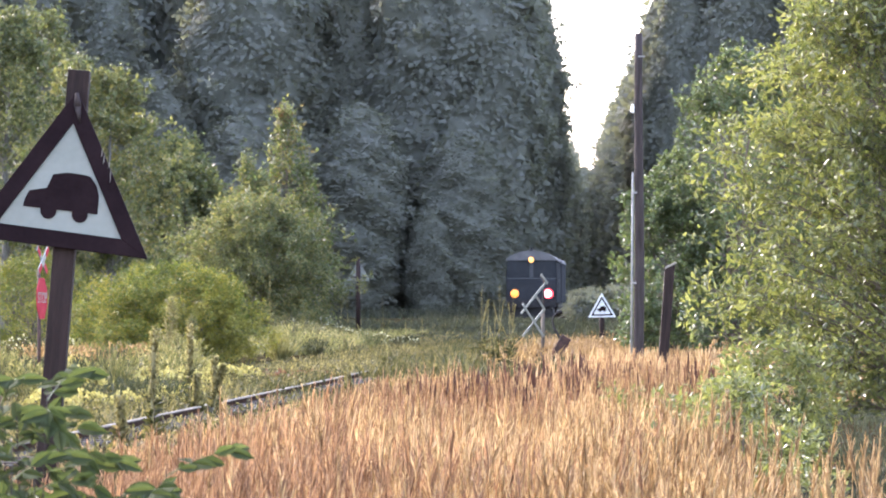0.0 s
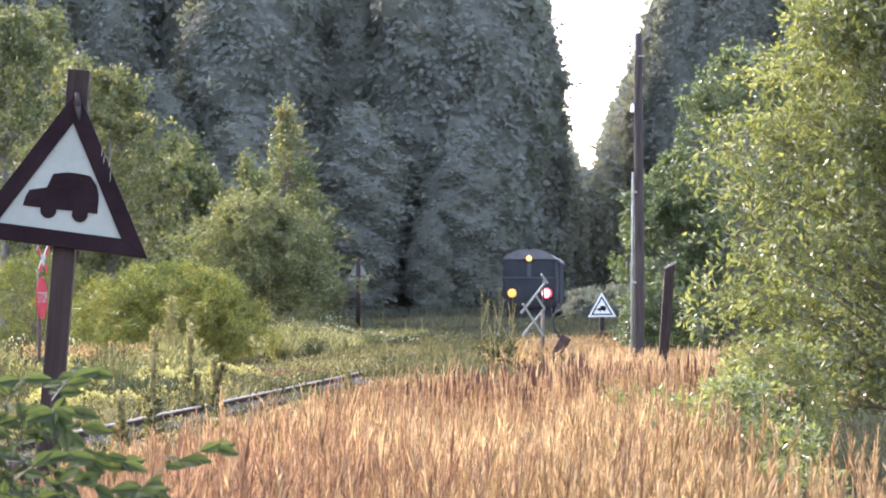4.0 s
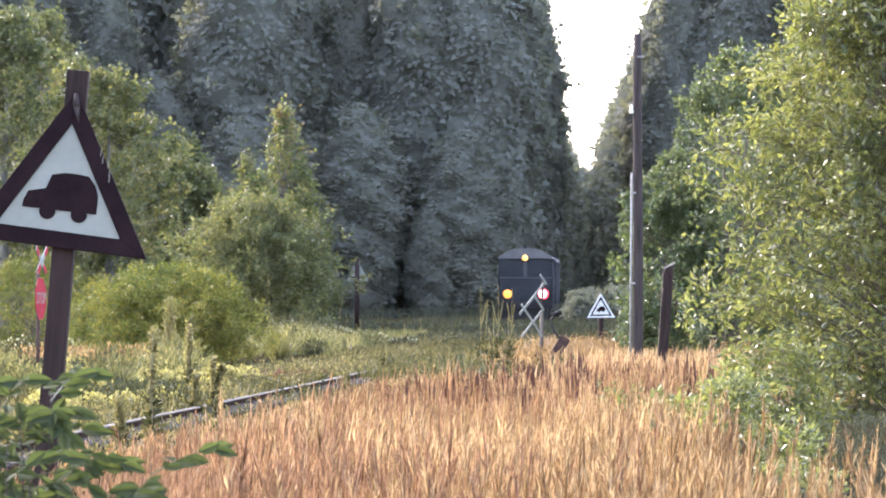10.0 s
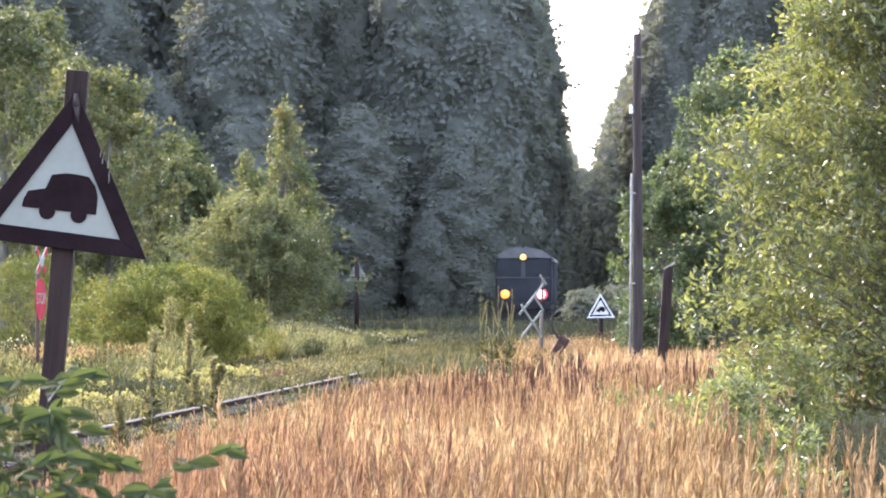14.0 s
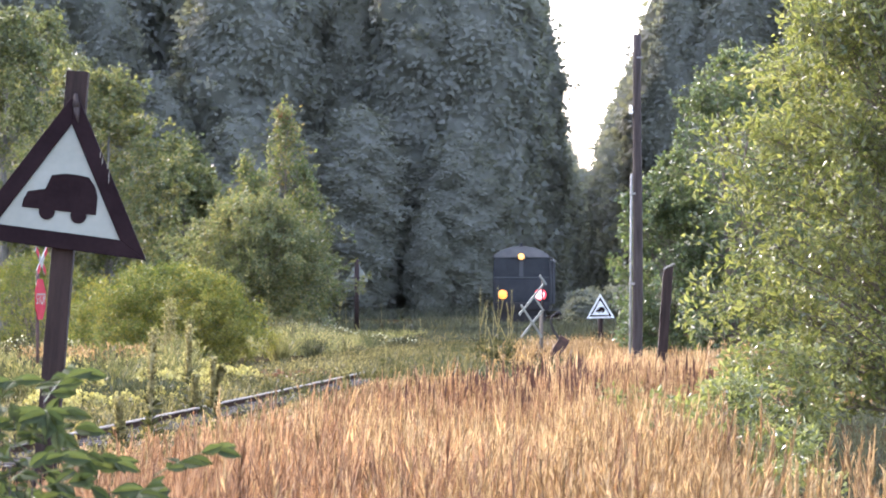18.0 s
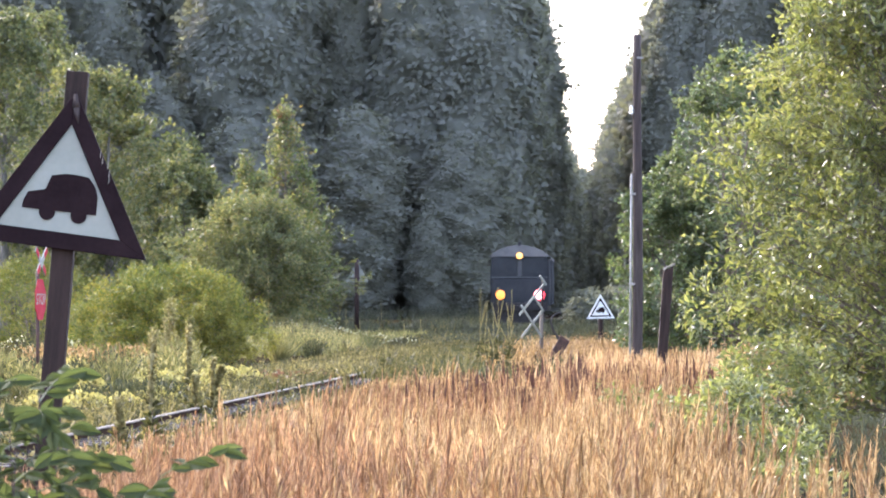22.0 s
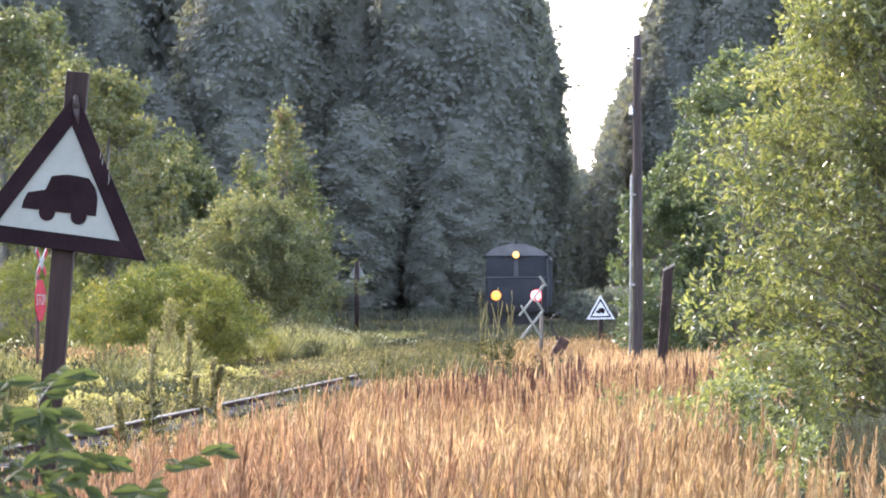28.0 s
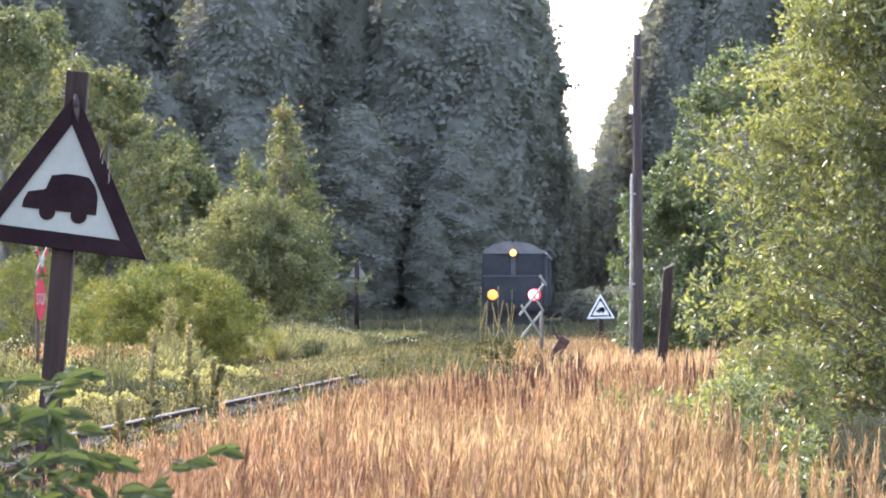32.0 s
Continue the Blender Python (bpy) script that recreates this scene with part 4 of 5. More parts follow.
def reed_grass(seed, y0, y1, n, spikelets, wide, box=None):
    rng = np.random.default_rng(seed)
    p = scatter(rng, n, y0, y1)
    if box:
        p = np.stack([rng.uniform(*box, n), rng.uniform(y0, y1, n), np.zeros(n)], 1)
        p = p[(np.abs(p[:, 0]) > 0.112 * p[:, 1]) & (np.hypot(p[:, 0], p[:, 1]) > 2.5)]
    n = len(p)
    jag = 0.35 * np.sin(p[:, 1] * 0.9) + rng.normal(size=n) * 0.25
    p = p[p[:, 0] > field_edge(p[:, 1]) + jag]
    # Reeds cleared by bearing so the bush foot reads dark from the camera.
    shade = (p[:, 1] > 13.0) & (p[:, 1] < 62) & (p[:, 0] > np.where(p[:, 1] < 21, 0.070, 0.056) * p[:, 1] + rng.normal(size=len(p)) * 0.12) & ((rng.uniform(size=len(p)) < 0.86) | (p[:, 1] > 21))
    p = p[~shade]
    n = len(p)
    p[:, 2] = ground_za(p) - 0.02
    clump = 0.5 + 0.5 * np.sin(p[:, 0] * 2.1 + 3 * np.sin(p[:, 1] * 0.31)) * np.cos(p[:, 1] * 0.53 + p[:, 0] * 0.7)
    h = (tall(p[:, 1]) + np.where(p[:, 1] < 24, np.clip(p[:, 0] / p[:, 1] - 0.01, 0, 0.05) * 4.0, 0) - 0.16) * (0.76 + 0.34 * clump) * rng.normal(1.0, 0.15, n)
    d = unit(np.stack([rng.normal(0.03, 0.07, n), rng.normal(0, 0.07, n), np.ones(n)], 1))
    stem = ribbons(rng, p, d, h * 0.97, 0.0045 * wide, 0.05)
    top = stem[0].reshape(-1, 5, 3)[:, 4]
    bl = np.repeat(np.arange(n), 2)
    bh = h[bl] * rng.uniform(0.4, 1.0, len(bl))
    bp = p[bl] + rng.normal(size=(len(bl), 3)) * [0.05, 0.05, 0]
    bd = unit(rng.normal(size=(len(bl), 3)) * [0.2, 0.2, 0] + [0.03, 0, 1])
    blade = ribbons(rng, bp, bd, bh, 0.007 * wide, 0.22)
    c = np.flatnonzero(rng.uniform(size=n) < 0.5)
    pl = rng.uniform(0.18, 0.34, n)
    ax = unit(top - p)
    nod = np.stack([rng.normal(0.05, 0.12, n), rng.normal(0, 0.10, n), np.zeros(n)], 1)
    two = np.repeat(c, 2)
    k = np.repeat(c, spikelets)
    q = rng.uniform(0, 1, len(k))
    sp = top[k] + (ax[k] + nod[k] * q[:, None]) * (q * pl[k])[:, None] * 0.85 - ax[k] * 0.05
    sd = ax[k] * 1.6 + nod[k] + rng.normal(size=(len(k), 3)) * 0.36
    ln = (0.035 + 0.065 * (1 - q)) * rng.uniform(0.7, 1.3, len(k)) * (1 if spikelets > 8 else 1.4)
    a = piece("reed_grass_stems", merged([stem, blade]), M["straw"])
    # Redder, darker plumes chosen by bearing to fit the camera's view.
    red = p[:, 0] / p[:, 1] + rng.normal(size=n) * 0.035 < -0.02 + 0.03 * np.sin(p[:, 1] * 0.4)
    red |= (p[:, 1] > 34) & (p[:, 1] < 70) & (rng.uniform(size=n) < 0.45)
    heads = []
    for nm, mt, mk in (("reed_grass_plumes", "plume", ~red), ("bent_grass_plumes", "plume_red", red)):
        t2, k2 = mk[two], mk[k]
        core = leaves(rng, top[two][t2] - ax[two][t2] * 0.05, ax[two][t2] + nod[two][t2] * 0.7, pl[two][t2], 0.013 * wide * rng.uniform(0.6, 1.4, t2.sum()), 0.02)
        heads.append(piece(nm, merged([core, leaves(rng, sp[k2], sd[k2], ln[k2], 0.006 * wide, 0.05)]), M[mt]))
    for ob in (a, *heads):
        tagged(ob, "tall dry reed grass with ripe orange-brown plumes", "grass", kind="stuff")
    return (a, *heads)


SWAY = [reed_grass(61, 14, 26, 7500, 22, 0.66), reed_grass(62, 14, 26, 7500, 22, 0.66), reed_grass(63, 26, 48, 15000, 11, 0.85), reed_grass(64, 26, 48, 15000, 11, 0.85)]
reed_grass(67, -6, 40, 9000, 5, 1.5, (-3.5, 12))
reed_grass(68, 40, 80, 4500, 4, 2.0, (4, 16))
reed_grass(65, 48, 75, 17000, 6, 1.2)
reed_grass(66, 75, 128, 20000, 4, 1.5)


def grass_spikes():
    """Slender dark brown spikes that stand above the field."""
    rng = np.random.default_rng(91)
    n = 430
    y = rng.uniform(38, 55, n)
    x = rng.uniform(-0.9, 1.0, n) * 0.055 * y + 0.6
    p = np.stack([x, y, 0 * y], 1)[x > field_edge(y) + 0.2]
    n = len(p)
    p[:, 2] = ground_za(p) - 0.02
    h = rng.uniform(0.50, 0.68, n)
    d = unit(np.stack([rng.normal(-0.02, 0.06, n), rng.normal(0, 0.06, n), np.ones(n)], 1))
    top = p + d * h[:, None]
    k = np.repeat(np.arange(n), 16)
    q = rng.uniform(0, 1, len(k))
    ln = rng.uniform(0.20, 0.36, n)
    sp = top[k] + d[k] * (q * ln[k])[:, None]
    v = merged([ribbons(rng, p, d, h, 0.008, 0.02), leaves(rng, top, d, ln * 1.1, 0.040, 0.02), leaves(rng, sp, d[k] * 1.8 + rng.normal(size=(len(k), 3)) * 0.3, 0.07 * (1.2 - q), 0.016)])
    tagged(piece("grass_spikes", v, M["spike"]), "dark brown grass spikes standing above the dry field", "grass", kind="stuff")


grass_spikes()


def tall_plume(x, y, h, length, seed, lean, slim):
    """One large ripe plume on its stem."""
    rng = np.random.default_rng(seed)
    ob = thing("grass_plume", pose(x, y, ground_z(x, y) - 0.02), "tall pale gold reed grass plume at the field edge", "grass", "tall plumes")
    t = np.linspace(0, 1, 8)
    bend = np.stack([lean * t ** 2, 0.3 * lean * t ** 2, h * t], 1)
    piece("stem", tube(bend, 0.0026 - 0.0012 * t, 5), M["straw"], ob, smooth=True)
    n = 170
    q = rng.uniform(0, 1, n)
    at = np.stack([np.interp(h - length * (1 - q), bend[:, 2], bend[:, c]) for c in range(3)], 1)
    at += rng.normal(size=(n, 3)) * [0.006, 0.006, 0] * (1 if not slim else 0.4) * (1.15 - q)[:, None]
    d = unit(bend[-1] - bend[-2]) * 1.7 + rng.normal(size=(n, 3)) * (0.32 if not slim else 0.18)
    piece("plume", leaves(rng, at, d, 0.022 + 0.034 * (1 - q), 0.0065, 0.05), M["pale_plume"], ob, "feathery pale gold seed head")["kind"] = "stuff"
    k = rng.uniform(0.1, 0.6, 5)
    b = np.stack([np.interp(k * h, bend[:, 2], bend[:, c]) for c in range(3)], 1)
    tagged(piece("blade_mass", ribbons(rng, b, rng.normal(size=(5, 3)) * [0.5, 0.5, 0] + [0, 0, 1], 0.3, 0.007, 0.5), M["straw"], ob), kind="stuff")


for i, (x, y, h, length, lean, slim) in enumerate(((1.29, 16.0, 1.08, 0.24, 0.03, 0), (1.36, 16.2, 1.06, 0.25, 0.0, 0), (1.395, 16.0, 1.03, 0.20, 0.01, 0), (1.48, 16.2, 1.07, 0.23, -0.01, 0), (1.44, 15.6, 0.97, 0.2, 0.02, 0),
                                                   (1.50, 15.5, 1.07, 0.22, 0.08, 1), (1.56, 15.8, 1.05, 0.24, 0.14, 1), (1.62, 15.6, 0.97, 0.20, 0.05, 0), (0.95, 16.0, 1.01, 0.22, 0.05, 0), (1.08, 16.4, 1.03, 0.22, 0.02, 0),
                                                   (1.16, 15.8, 0.97, 0.20, -0.03, 0), (0.60, 16.0, 0.94, 0.2, 0.03, 0), (0.42, 15.6, 0.89, 0.2, 0.0, 0), (1.66, 16.0, 0.94, 0.2, 0.03, 0))):
    tall_plume(x, y, h, length, 600 + i, lean, slim)


def weeds(seed, name, y0, y1, n, low, high, wide, material, label, keep, box=None):
    rng = np.random.default_rng(seed)
    p = scatter(rng, n, y0, y1, 0.118)
    if box:
        p = np.stack([rng.uniform(*box, n), rng.uniform(y0, y1, n), np.zeros(n)], 1)
        p = p[np.abs(p[:, 0]) > 0.118 * p[:, 1]]
    tx = np.array([track_x(v) for v in np.arange(0, 400, 2.0)])
    off = p[:, 0] - np.interp(p[:, 1], np.arange(0, 400, 2.0), tx)
    m = keep(p, off, rng)
    bare = np.sin(p[:, 0] * 0.9 + 1.7 * np.sin(p[:, 1] * 0.13)) + np.sin(p[:, 1] * 0.31 + p[:, 0] * 0.45) + rng.normal(size=len(p)) * 0.35
    m &= bare > -0.55
    p, off = p[m], off[m]
    n = len(p)
    p[:, 2] = ground_za(p) - 0.02
    c = 0.5 + 0.25 * np.sin(p[:, 0] * 1.3 + 2 * np.sin(p[:, 1] * 0.17)) + 0.25 * np.cos(p[:, 1] * 0.23 + p[:, 0] * 0.5)
    h = (low + (high - low) * c**2) * rng.uniform(0.4, 1.2, n)
    h = np.where(off < -1.5, np.minimum(h, np.interp(p[:, 1], [78, 96], [0.20, 1.0]) * rng.uniform(0.7, 1.2, n)), h)
    h = np.where((off > -1.5) & (off < 0.45), np.clip(h, 0.16, 0.30), h)
    h = np.where((off >= 0.45) & (off < 2.4), np.minimum(h, np.interp(p[:, 1], [80, 88], [0.20, 0.34])), h)
    ratio = p[:, 0] / p[:, 1]
    h = np.where((ratio > -0.088) & (ratio < -0.041) & (p[:, 1] > 86) & (p[:, 1] < 150), h * 0.3, h)
    h = np.where((off < -1.5) & (p[:, 1] > 84) & (p[:, 1] < 106), np.minimum(h, 0.18), h)
    d = unit(rng.normal(size=(n, 3)) * [0.3, 0.3, 0] + [0, 0, 1])
    blade = ribbons(rng, p, d, h, wide, 0.3)
    k = rng.integers(0, n, n * 2)
    q = rng.uniform(0.2, 1.0, n * 2)[:, None]
    lp = p[k] + d[k] * h[k][:, None] * q + rng.normal(size=(n * 2, 3)) * 0.03
    lp[:, 2] = np.maximum(lp[:, 2], 0.0)
    ld = rng.normal(size=(n * 2, 3)) + [0, 0, 0.6]
    lf = leaves(rng, lp, ld, wide * rng.uniform(1.5, 3.2, n * 2), wide * 1.1)
    tagged(piece(name, merged([blade, lf]), material), label, "weeds", kind="stuff")


weeds(71, "verge_weeds", 55, 165, 42000, 0.06, 0.84, 0.030, M["weed"], "pale green and straw-coloured weeds beside the track",
      lambda p, off, rng: (off < 0.9) | ((p[:, 0] < field_edge(p[:, 1])) & (off > 0.9) & ((off < 2.4) | (p[:, 1] < 90)) & (rng.uniform(size=len(p)) < 0.7)))
# The bush's shade is put into the colour of this undergrowth.
weeds(74, "bush_undergrowth", 31, 62, 13000, 0.16, 0.44, 0.022, M["shade_toned_weed"], "undergrowth below the bush, shade put into its dark colour",
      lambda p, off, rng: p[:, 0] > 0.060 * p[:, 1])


def track_weeds():
    rng = np.random.default_rng(75)
    n = 15000
    y = 42 + 110 * rng.uniform(0, 1, n) ** 1.3
    off = np.where(rng.uniform(size=n) < 0.8, rng.uniform(-1.5, 0.6, n), rng.uniform(0.9, 2.6, n))
    p = np.stack([np.interp(y, np.arange(0, 400, 2.0), [track_x(v) for v in np.arange(0, 400, 2.0)]) + off, y, 0 * y + 0.03], 1)
    d = unit(rng.normal(size=(n, 3)) * [0.3, 0.3, 0] + [0, 0, 1])
    h = rng.uniform(0.12, 0.34, n) * np.where((off > 0.45) & (y < 84), 0.35, 1)
    lp = p + d * (h * rng.uniform(0.3, 1, n))[:, None]
    lf = leaves(rng, lp, rng.normal(size=(n, 3)) + [0, 0, 0.6], rng.uniform(0.05, 0.11, n), 0.035)
    tagged(piece("track_weeds", merged([ribbons(rng, p, d, h, 0.022, 0.3), lf]), M["weed"]), "pale weeds growing between the rails", "weeds", kind="stuff")


track_weeds()
weeds(78, "mound_weeds", 103, 150, 17000, 0.24, 0.62, 0.030, M["pale_weed"], "pale weeds on a low mound by the track",
      lambda p, off, rng: (off < -1.6) & (p[:, 0] > -0.040 * p[:, 1]))
weeds(76, "dry_grass", 96, 150, 26000, 0.28, 0.66, 0.030, M["straw"], "pale straw-coloured dry grass beyond the crossing",
      lambda p, off, rng: (off > 2.6 + rng.normal(size=len(p)) * 0.5) & (off < 13))


def strip_weeds(seed, name, y0, y1, o0, o1, n, low, high, wide, material, label):
    """Weeds in a strip along the track, o0 to o1 metres off its middle."""
    rng = np.random.default_rng(seed)
    y = rng.uniform(y0, y1, n)
    p = np.stack([np.interp(y, np.arange(0, 400, 2.0), [track_x(v) for v in np.arange(0, 400, 2.0)]) + rng.uniform(o0, o1, n), y, 0 * y], 1)
    p[:, 2] = np.maximum(ground_za(p) - 0.02, 0.0)
    d = unit(rng.normal(size=(n, 3)) * [0.3, 0.3, 0] + [0, 0, 1])
    h = rng.uniform(low, high, n)
    lf = leaves(rng, p + d * (h * rng.uniform(0.3, 1, n))[:, None], rng.normal(size=(n, 3)) + [0, 0, 0.6], wide * 2.6, wide * 1.3)
    tagged(piece(name, merged([ribbons(rng, p, d, h, wide, 0.3), lf]), material), label, "weeds", kind="stuff")


# Shade-coloured bands of weeds that also hide bright far ground from the camera.
strip_weeds(79, "far_track_weeds", 128, 250, -1.9, 2.2, 6500, 0.12, 0.42, 0.06, M["shade_toned_weed"], "weeds over the distant track, shade and haze in their colour")
strip_weeds(83, "crossing_weeds", 82, 128, 0.2, 2.6, 5200, 0.14, 0.40, 0.028, M["weed"], "pale weeds growing over the rails at the crossing")
strip_weeds(85, "bank_weeds", 106, 152, -5.2, -1.7, 8000, 0.16, 0.52, 0.034, M["pale_weed"], "pale yellow-green weeds over the low bank beside the track")
strip_weeds(84, "rail_side_grass", 40, 84, 1.6, 3.2, 5000, 0.04, 0.16, 0.018, M["straw"], "dry straw grass along the foot of the rail")
weeds(80, "forest_edge_weeds", 284, 312, 9000, 0.7, 1.35, 0.08, M["shade_toned_weed"], "tall weeds at the forest foot, shade and haze in their colour",
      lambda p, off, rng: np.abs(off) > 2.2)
weeds(77, "shade_weeds", 178, 204, 12000, 0.45, 0.85, 0.05, M["shade_toned_weed"], "tall weeds before the forest, shade and haze in their colour",
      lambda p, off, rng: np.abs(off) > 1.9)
weeds(81, "outer_weeds", -10, 175, 14000, 0.15, 0.65, 0.06, M["weed"], "pale green weeds on the far side of the track",
      lambda p, off, rng: off < -1.3, (-34, -2))
weeds(82, "outer_verge", 80, 200, 7000, 0.15, 0.6, 0.08, M["dull_weed"], "dull green weeds at the edge of the field",
      lambda p, off, rng: off > 5, (8, 34))
weeds(72, "undergrowth", 70, 250, 26000, 0.10, 0.75, 0.045, M["dull_weed"], "dull green undergrowth beside the track",
      lambda p, off, rng: (np.abs(off) > 1.2) & ((p[:, 0] < field_edge(p[:, 1])) | (p[:, 1] > 125)) & ((off < 2.2) | (p[:, 1] < 90) | (p[:, 1] > 156)))
weeds(73, "short_grass", 22, 75, 15000, 0.05, 0.16, 0.014, M["weed"], "short green and straw grass between field and rails",
      lambda p, off, rng: (p[:, 0] < field_edge(p[:, 1]) + 0.3))


def mullein(x, y, h, seed, lean, branched):
    rng = np.random.default_rng(seed)
    ob = thing("mullein_stalk", pose(x, y, ground_z(x, y) - 0.03, 0, lean, rng.uniform(0, 360)), "tall withered mullein stalk standing in the weeds", "plant", "mullein stalks")
    t = np.linspace(0, 1, 7)
    p = np.stack([0.02 * np.sin(t * 4), 0 * t, h * t], 1)
    piece("stem", tube(p, (0.008 if y > 70 else 0.014) - 0.006 * t, 6), M["mullein"], ob, smooth=True)
    if y < 70:
        piece("spike_core", tube(p[2:], np.array([0.016, 0.030, 0.030, 0.026, 0.012]), 7), M["mullein"], ob, smooth=True)
    arms = [(p[2], p[6], 0.034 if y > 70 else 0.07)]
    if branched:
        for k in range(2):
            a = rng.uniform(0, 6.28)
            b = p[3] + [0.02 * math.cos(a), 0.02 * math.sin(a), 0.05 * k]
            e = b + np.array([0.16 * math.cos(a), 0.16 * math.sin(a), 0.30 * h])
            piece("side_spike", tube(np.linspace(b, e, 4), [0.01, 0.009, 0.008, 0.004], 5), M["mullein"], ob, smooth=True)
            arms.append((b, e, 0.022))
    for a, e, r in arms:
        n = 240
        q = rng.uniform(0.1, 1.0, n)[:, None]
        d = rng.normal(size=(n, 3)) * [1, 1, 0.3] + [0, 0, 0.5]
        piece("seed_spike", leaves(rng, a + (e - a) * q + unit(d * [1, 1, 0]) * r * 0.25, d, 0.016 if y > 70 else 0.055, 0.011 if y > 70 else 0.036), M["mullein"], ob, "knobbly seed spike")["kind"] = "stuff"
    n = 40
    q = rng.uniform(0.02, 0.45, n)
    b = np.stack([0 * q, 0 * q, q * h], 1)
    d = rng.normal(size=(n, 3)) * [1, 1, 0.2] + [0, 0, 0.5]
    piece("leaf_tuft", leaves(rng, b, d, 0.20 * (1.1 - q), 0.06), M["weed"], ob, "drooping pale leaves")


STALKS = [(-3.31, 48, 1.275, 0, 0), (-3.53, 46, 0.62, 0, 0), (-3.73, 62, 1.26, 1, 0), (-3.05, 56, 0.9, -1, 1), (-5.52, 85, 1.61, 1, 1), (-5.59, 88, 1.43, -1, 0), (-5.56, 84, 1.22, 2, 1),
          (-1.15, 85, 0.81, 0, 0), (-1.6, 70, 0.42, 0, 0), (0.87, 98, 1.90, 0, 1), (1.31, 100, 1.93, 0, 1), (1.64, 101, 1.84, 0, 1), (0.96, 97, 1.47, -2, 0), (1.18, 97, 1.2, 2, 1), (1.5, 97, 1.2, 0, 1),
          (-3.7, 150, 2.24, 0, 1), (-3.5, 151, 1.74, 1, 0), (-2.76, 140, 0.9, 0, 1), (-2.34, 160, 1.53, 0, 0), (-1.2, 130, 0.78, 0, 0), (-0.71, 135, 0.92, 0, 0), (-4.9, 120, 1.9, 3, 0), (-3.41, 58, 0.63, 0, 0), (1.05, 99, 0.9, 3, 0)]
for i, (x, y, h, lean, br) in enumerate(STALKS):
    mullein(x, y, h, 200 + i, lean, br)


for seed, x, y, h, r in ((95, -5.50, 85, 1.62, 0.20), (96, -5.15, 86, 1.15, 0.12), (97, -5.75, 84, 1.0, 0.14)):
    grown("mugwort_plant", pose(x, y, ground_z(x, y)), "tall grey-green mugwort with many upright leafy stems", "plant", seed, h, (lambda q: lambda u: np.interp(u, [0, 0.2, 0.6, 1], [q * 0.7, q, q * 0.7, q * 0.12]))(r),
          6, 60, 260, 1300, (0.07, 0.4), M["pale_weed"], M["straw"], 0.03, rise=1.6, twig=0.4, girth=0.006, droop=-0.2, group="mugwort plants")


def flower_clump(x, y, h, r, seed, heads, head_mat, label):
    """A low herb: stems, leaves and a dome of small flower heads."""
    rng = np.random.default_rng(seed)
    ob = thing("flowering_herb", pose(x, y, ground_z(x, y) - 0.02), label, "plant", "flowering herbs")
    n = 46
    a, q = rng.uniform(0, 6.28, n), np.sqrt(rng.uniform(0, 1, n))
    s = np.stack([np.cos(a) * q * r * 0.4, np.sin(a) * q * r * 0.4, 0 * a], 1)
    e = np.stack([np.cos(a) * q * r, np.sin(a) * q * r, h * (1 - 0.35 * q**2) * rng.uniform(0.75, 1.05, n)], 1)
    tagged(piece("stem_mass", sticks(s, e, 0.006, 0.003, 3), M["weed"], ob), kind="stuff")
    k = rng.integers(0, n, 500)
    t = rng.uniform(0.1, 0.95, 500)[:, None]
    piece("foliage", leaves(rng, s[k] + (e - s)[k] * t + rng.normal(size=(500, 3)) * 0.03, rng.normal(size=(500, 3)) + [0, 0, 0.3], 0.10, 0.035), M["weed"], ob)
    k = rng.integers(0, n, heads)
    hp = e[k] + rng.normal(size=(heads, 3)) * [0.05, 0.05, 0.025]
    piece("flower_mass", leaves(rng, hp, rng.normal(size=(heads, 3)) + [0, 0, 0.8], 0.062, 0.055), head_mat, ob, "small flower heads")["kind"] = "stuff"


for i, (x, y, h, r) in enumerate(((-4.45, 72, 0.42, 0.38), (-3.62, 76, 0.40, 0.36), (-4.9, 66, 0.40, 0.34), (-5.9, 69, 0.44, 0.40), (-5.3, 64, 0.42, 0.34), (-5.6, 60.5, 0.42, 0.3), (-4.15, 78, 0.36, 0.40),
                                  (-6.3, 76, 0.45, 0.4), (-7.1, 80, 0.5, 0.45), (-4.7, 69, 0.46, 0.4), (-5.1, 74, 0.44, 0.42), (-3.9, 70, 0.36, 0.34), (-4.6, 81, 0.44, 0.45), (-5.7, 79, 0.5, 0.45), (-6.6, 72, 0.5, 0.42),
                                  (-5.0, 54.5, 0.34, 0.26), (-4.78, 57, 0.38, 0.30), (-4.45, 58.6, 0.34, 0.28), (-4.1, 60.5, 0.36, 0.30), (-3.9, 63, 0.32, 0.28), (-5.3, 56.5, 0.40, 0.32), (-3.85, 74, 0.42, 0.40))):
    flower_clump(x, y, h, r, 300 + i, 330, M["yellow"], "low herb with pale yellow flower heads beside the rails")
for i, (x, y, h, r) in enumerate(((-4.4, 122, 0.52, 0.6), (-3.6, 124, 0.58, 0.6), (-3.0, 120, 0.50, 0.55), (-5.2, 118, 0.5, 0.5), (-2.2, 128, 0.5, 0.6), (-1.2, 124, 0.42, 0.6), (-9.4, 92, 0.8, 0.6), (-8.6, 94, 0.75, 0.6))):
    flower_clump(x, y, h, r, 330 + i, 45, M["whitish"], "pale herb with whitish seed heads in the verge")

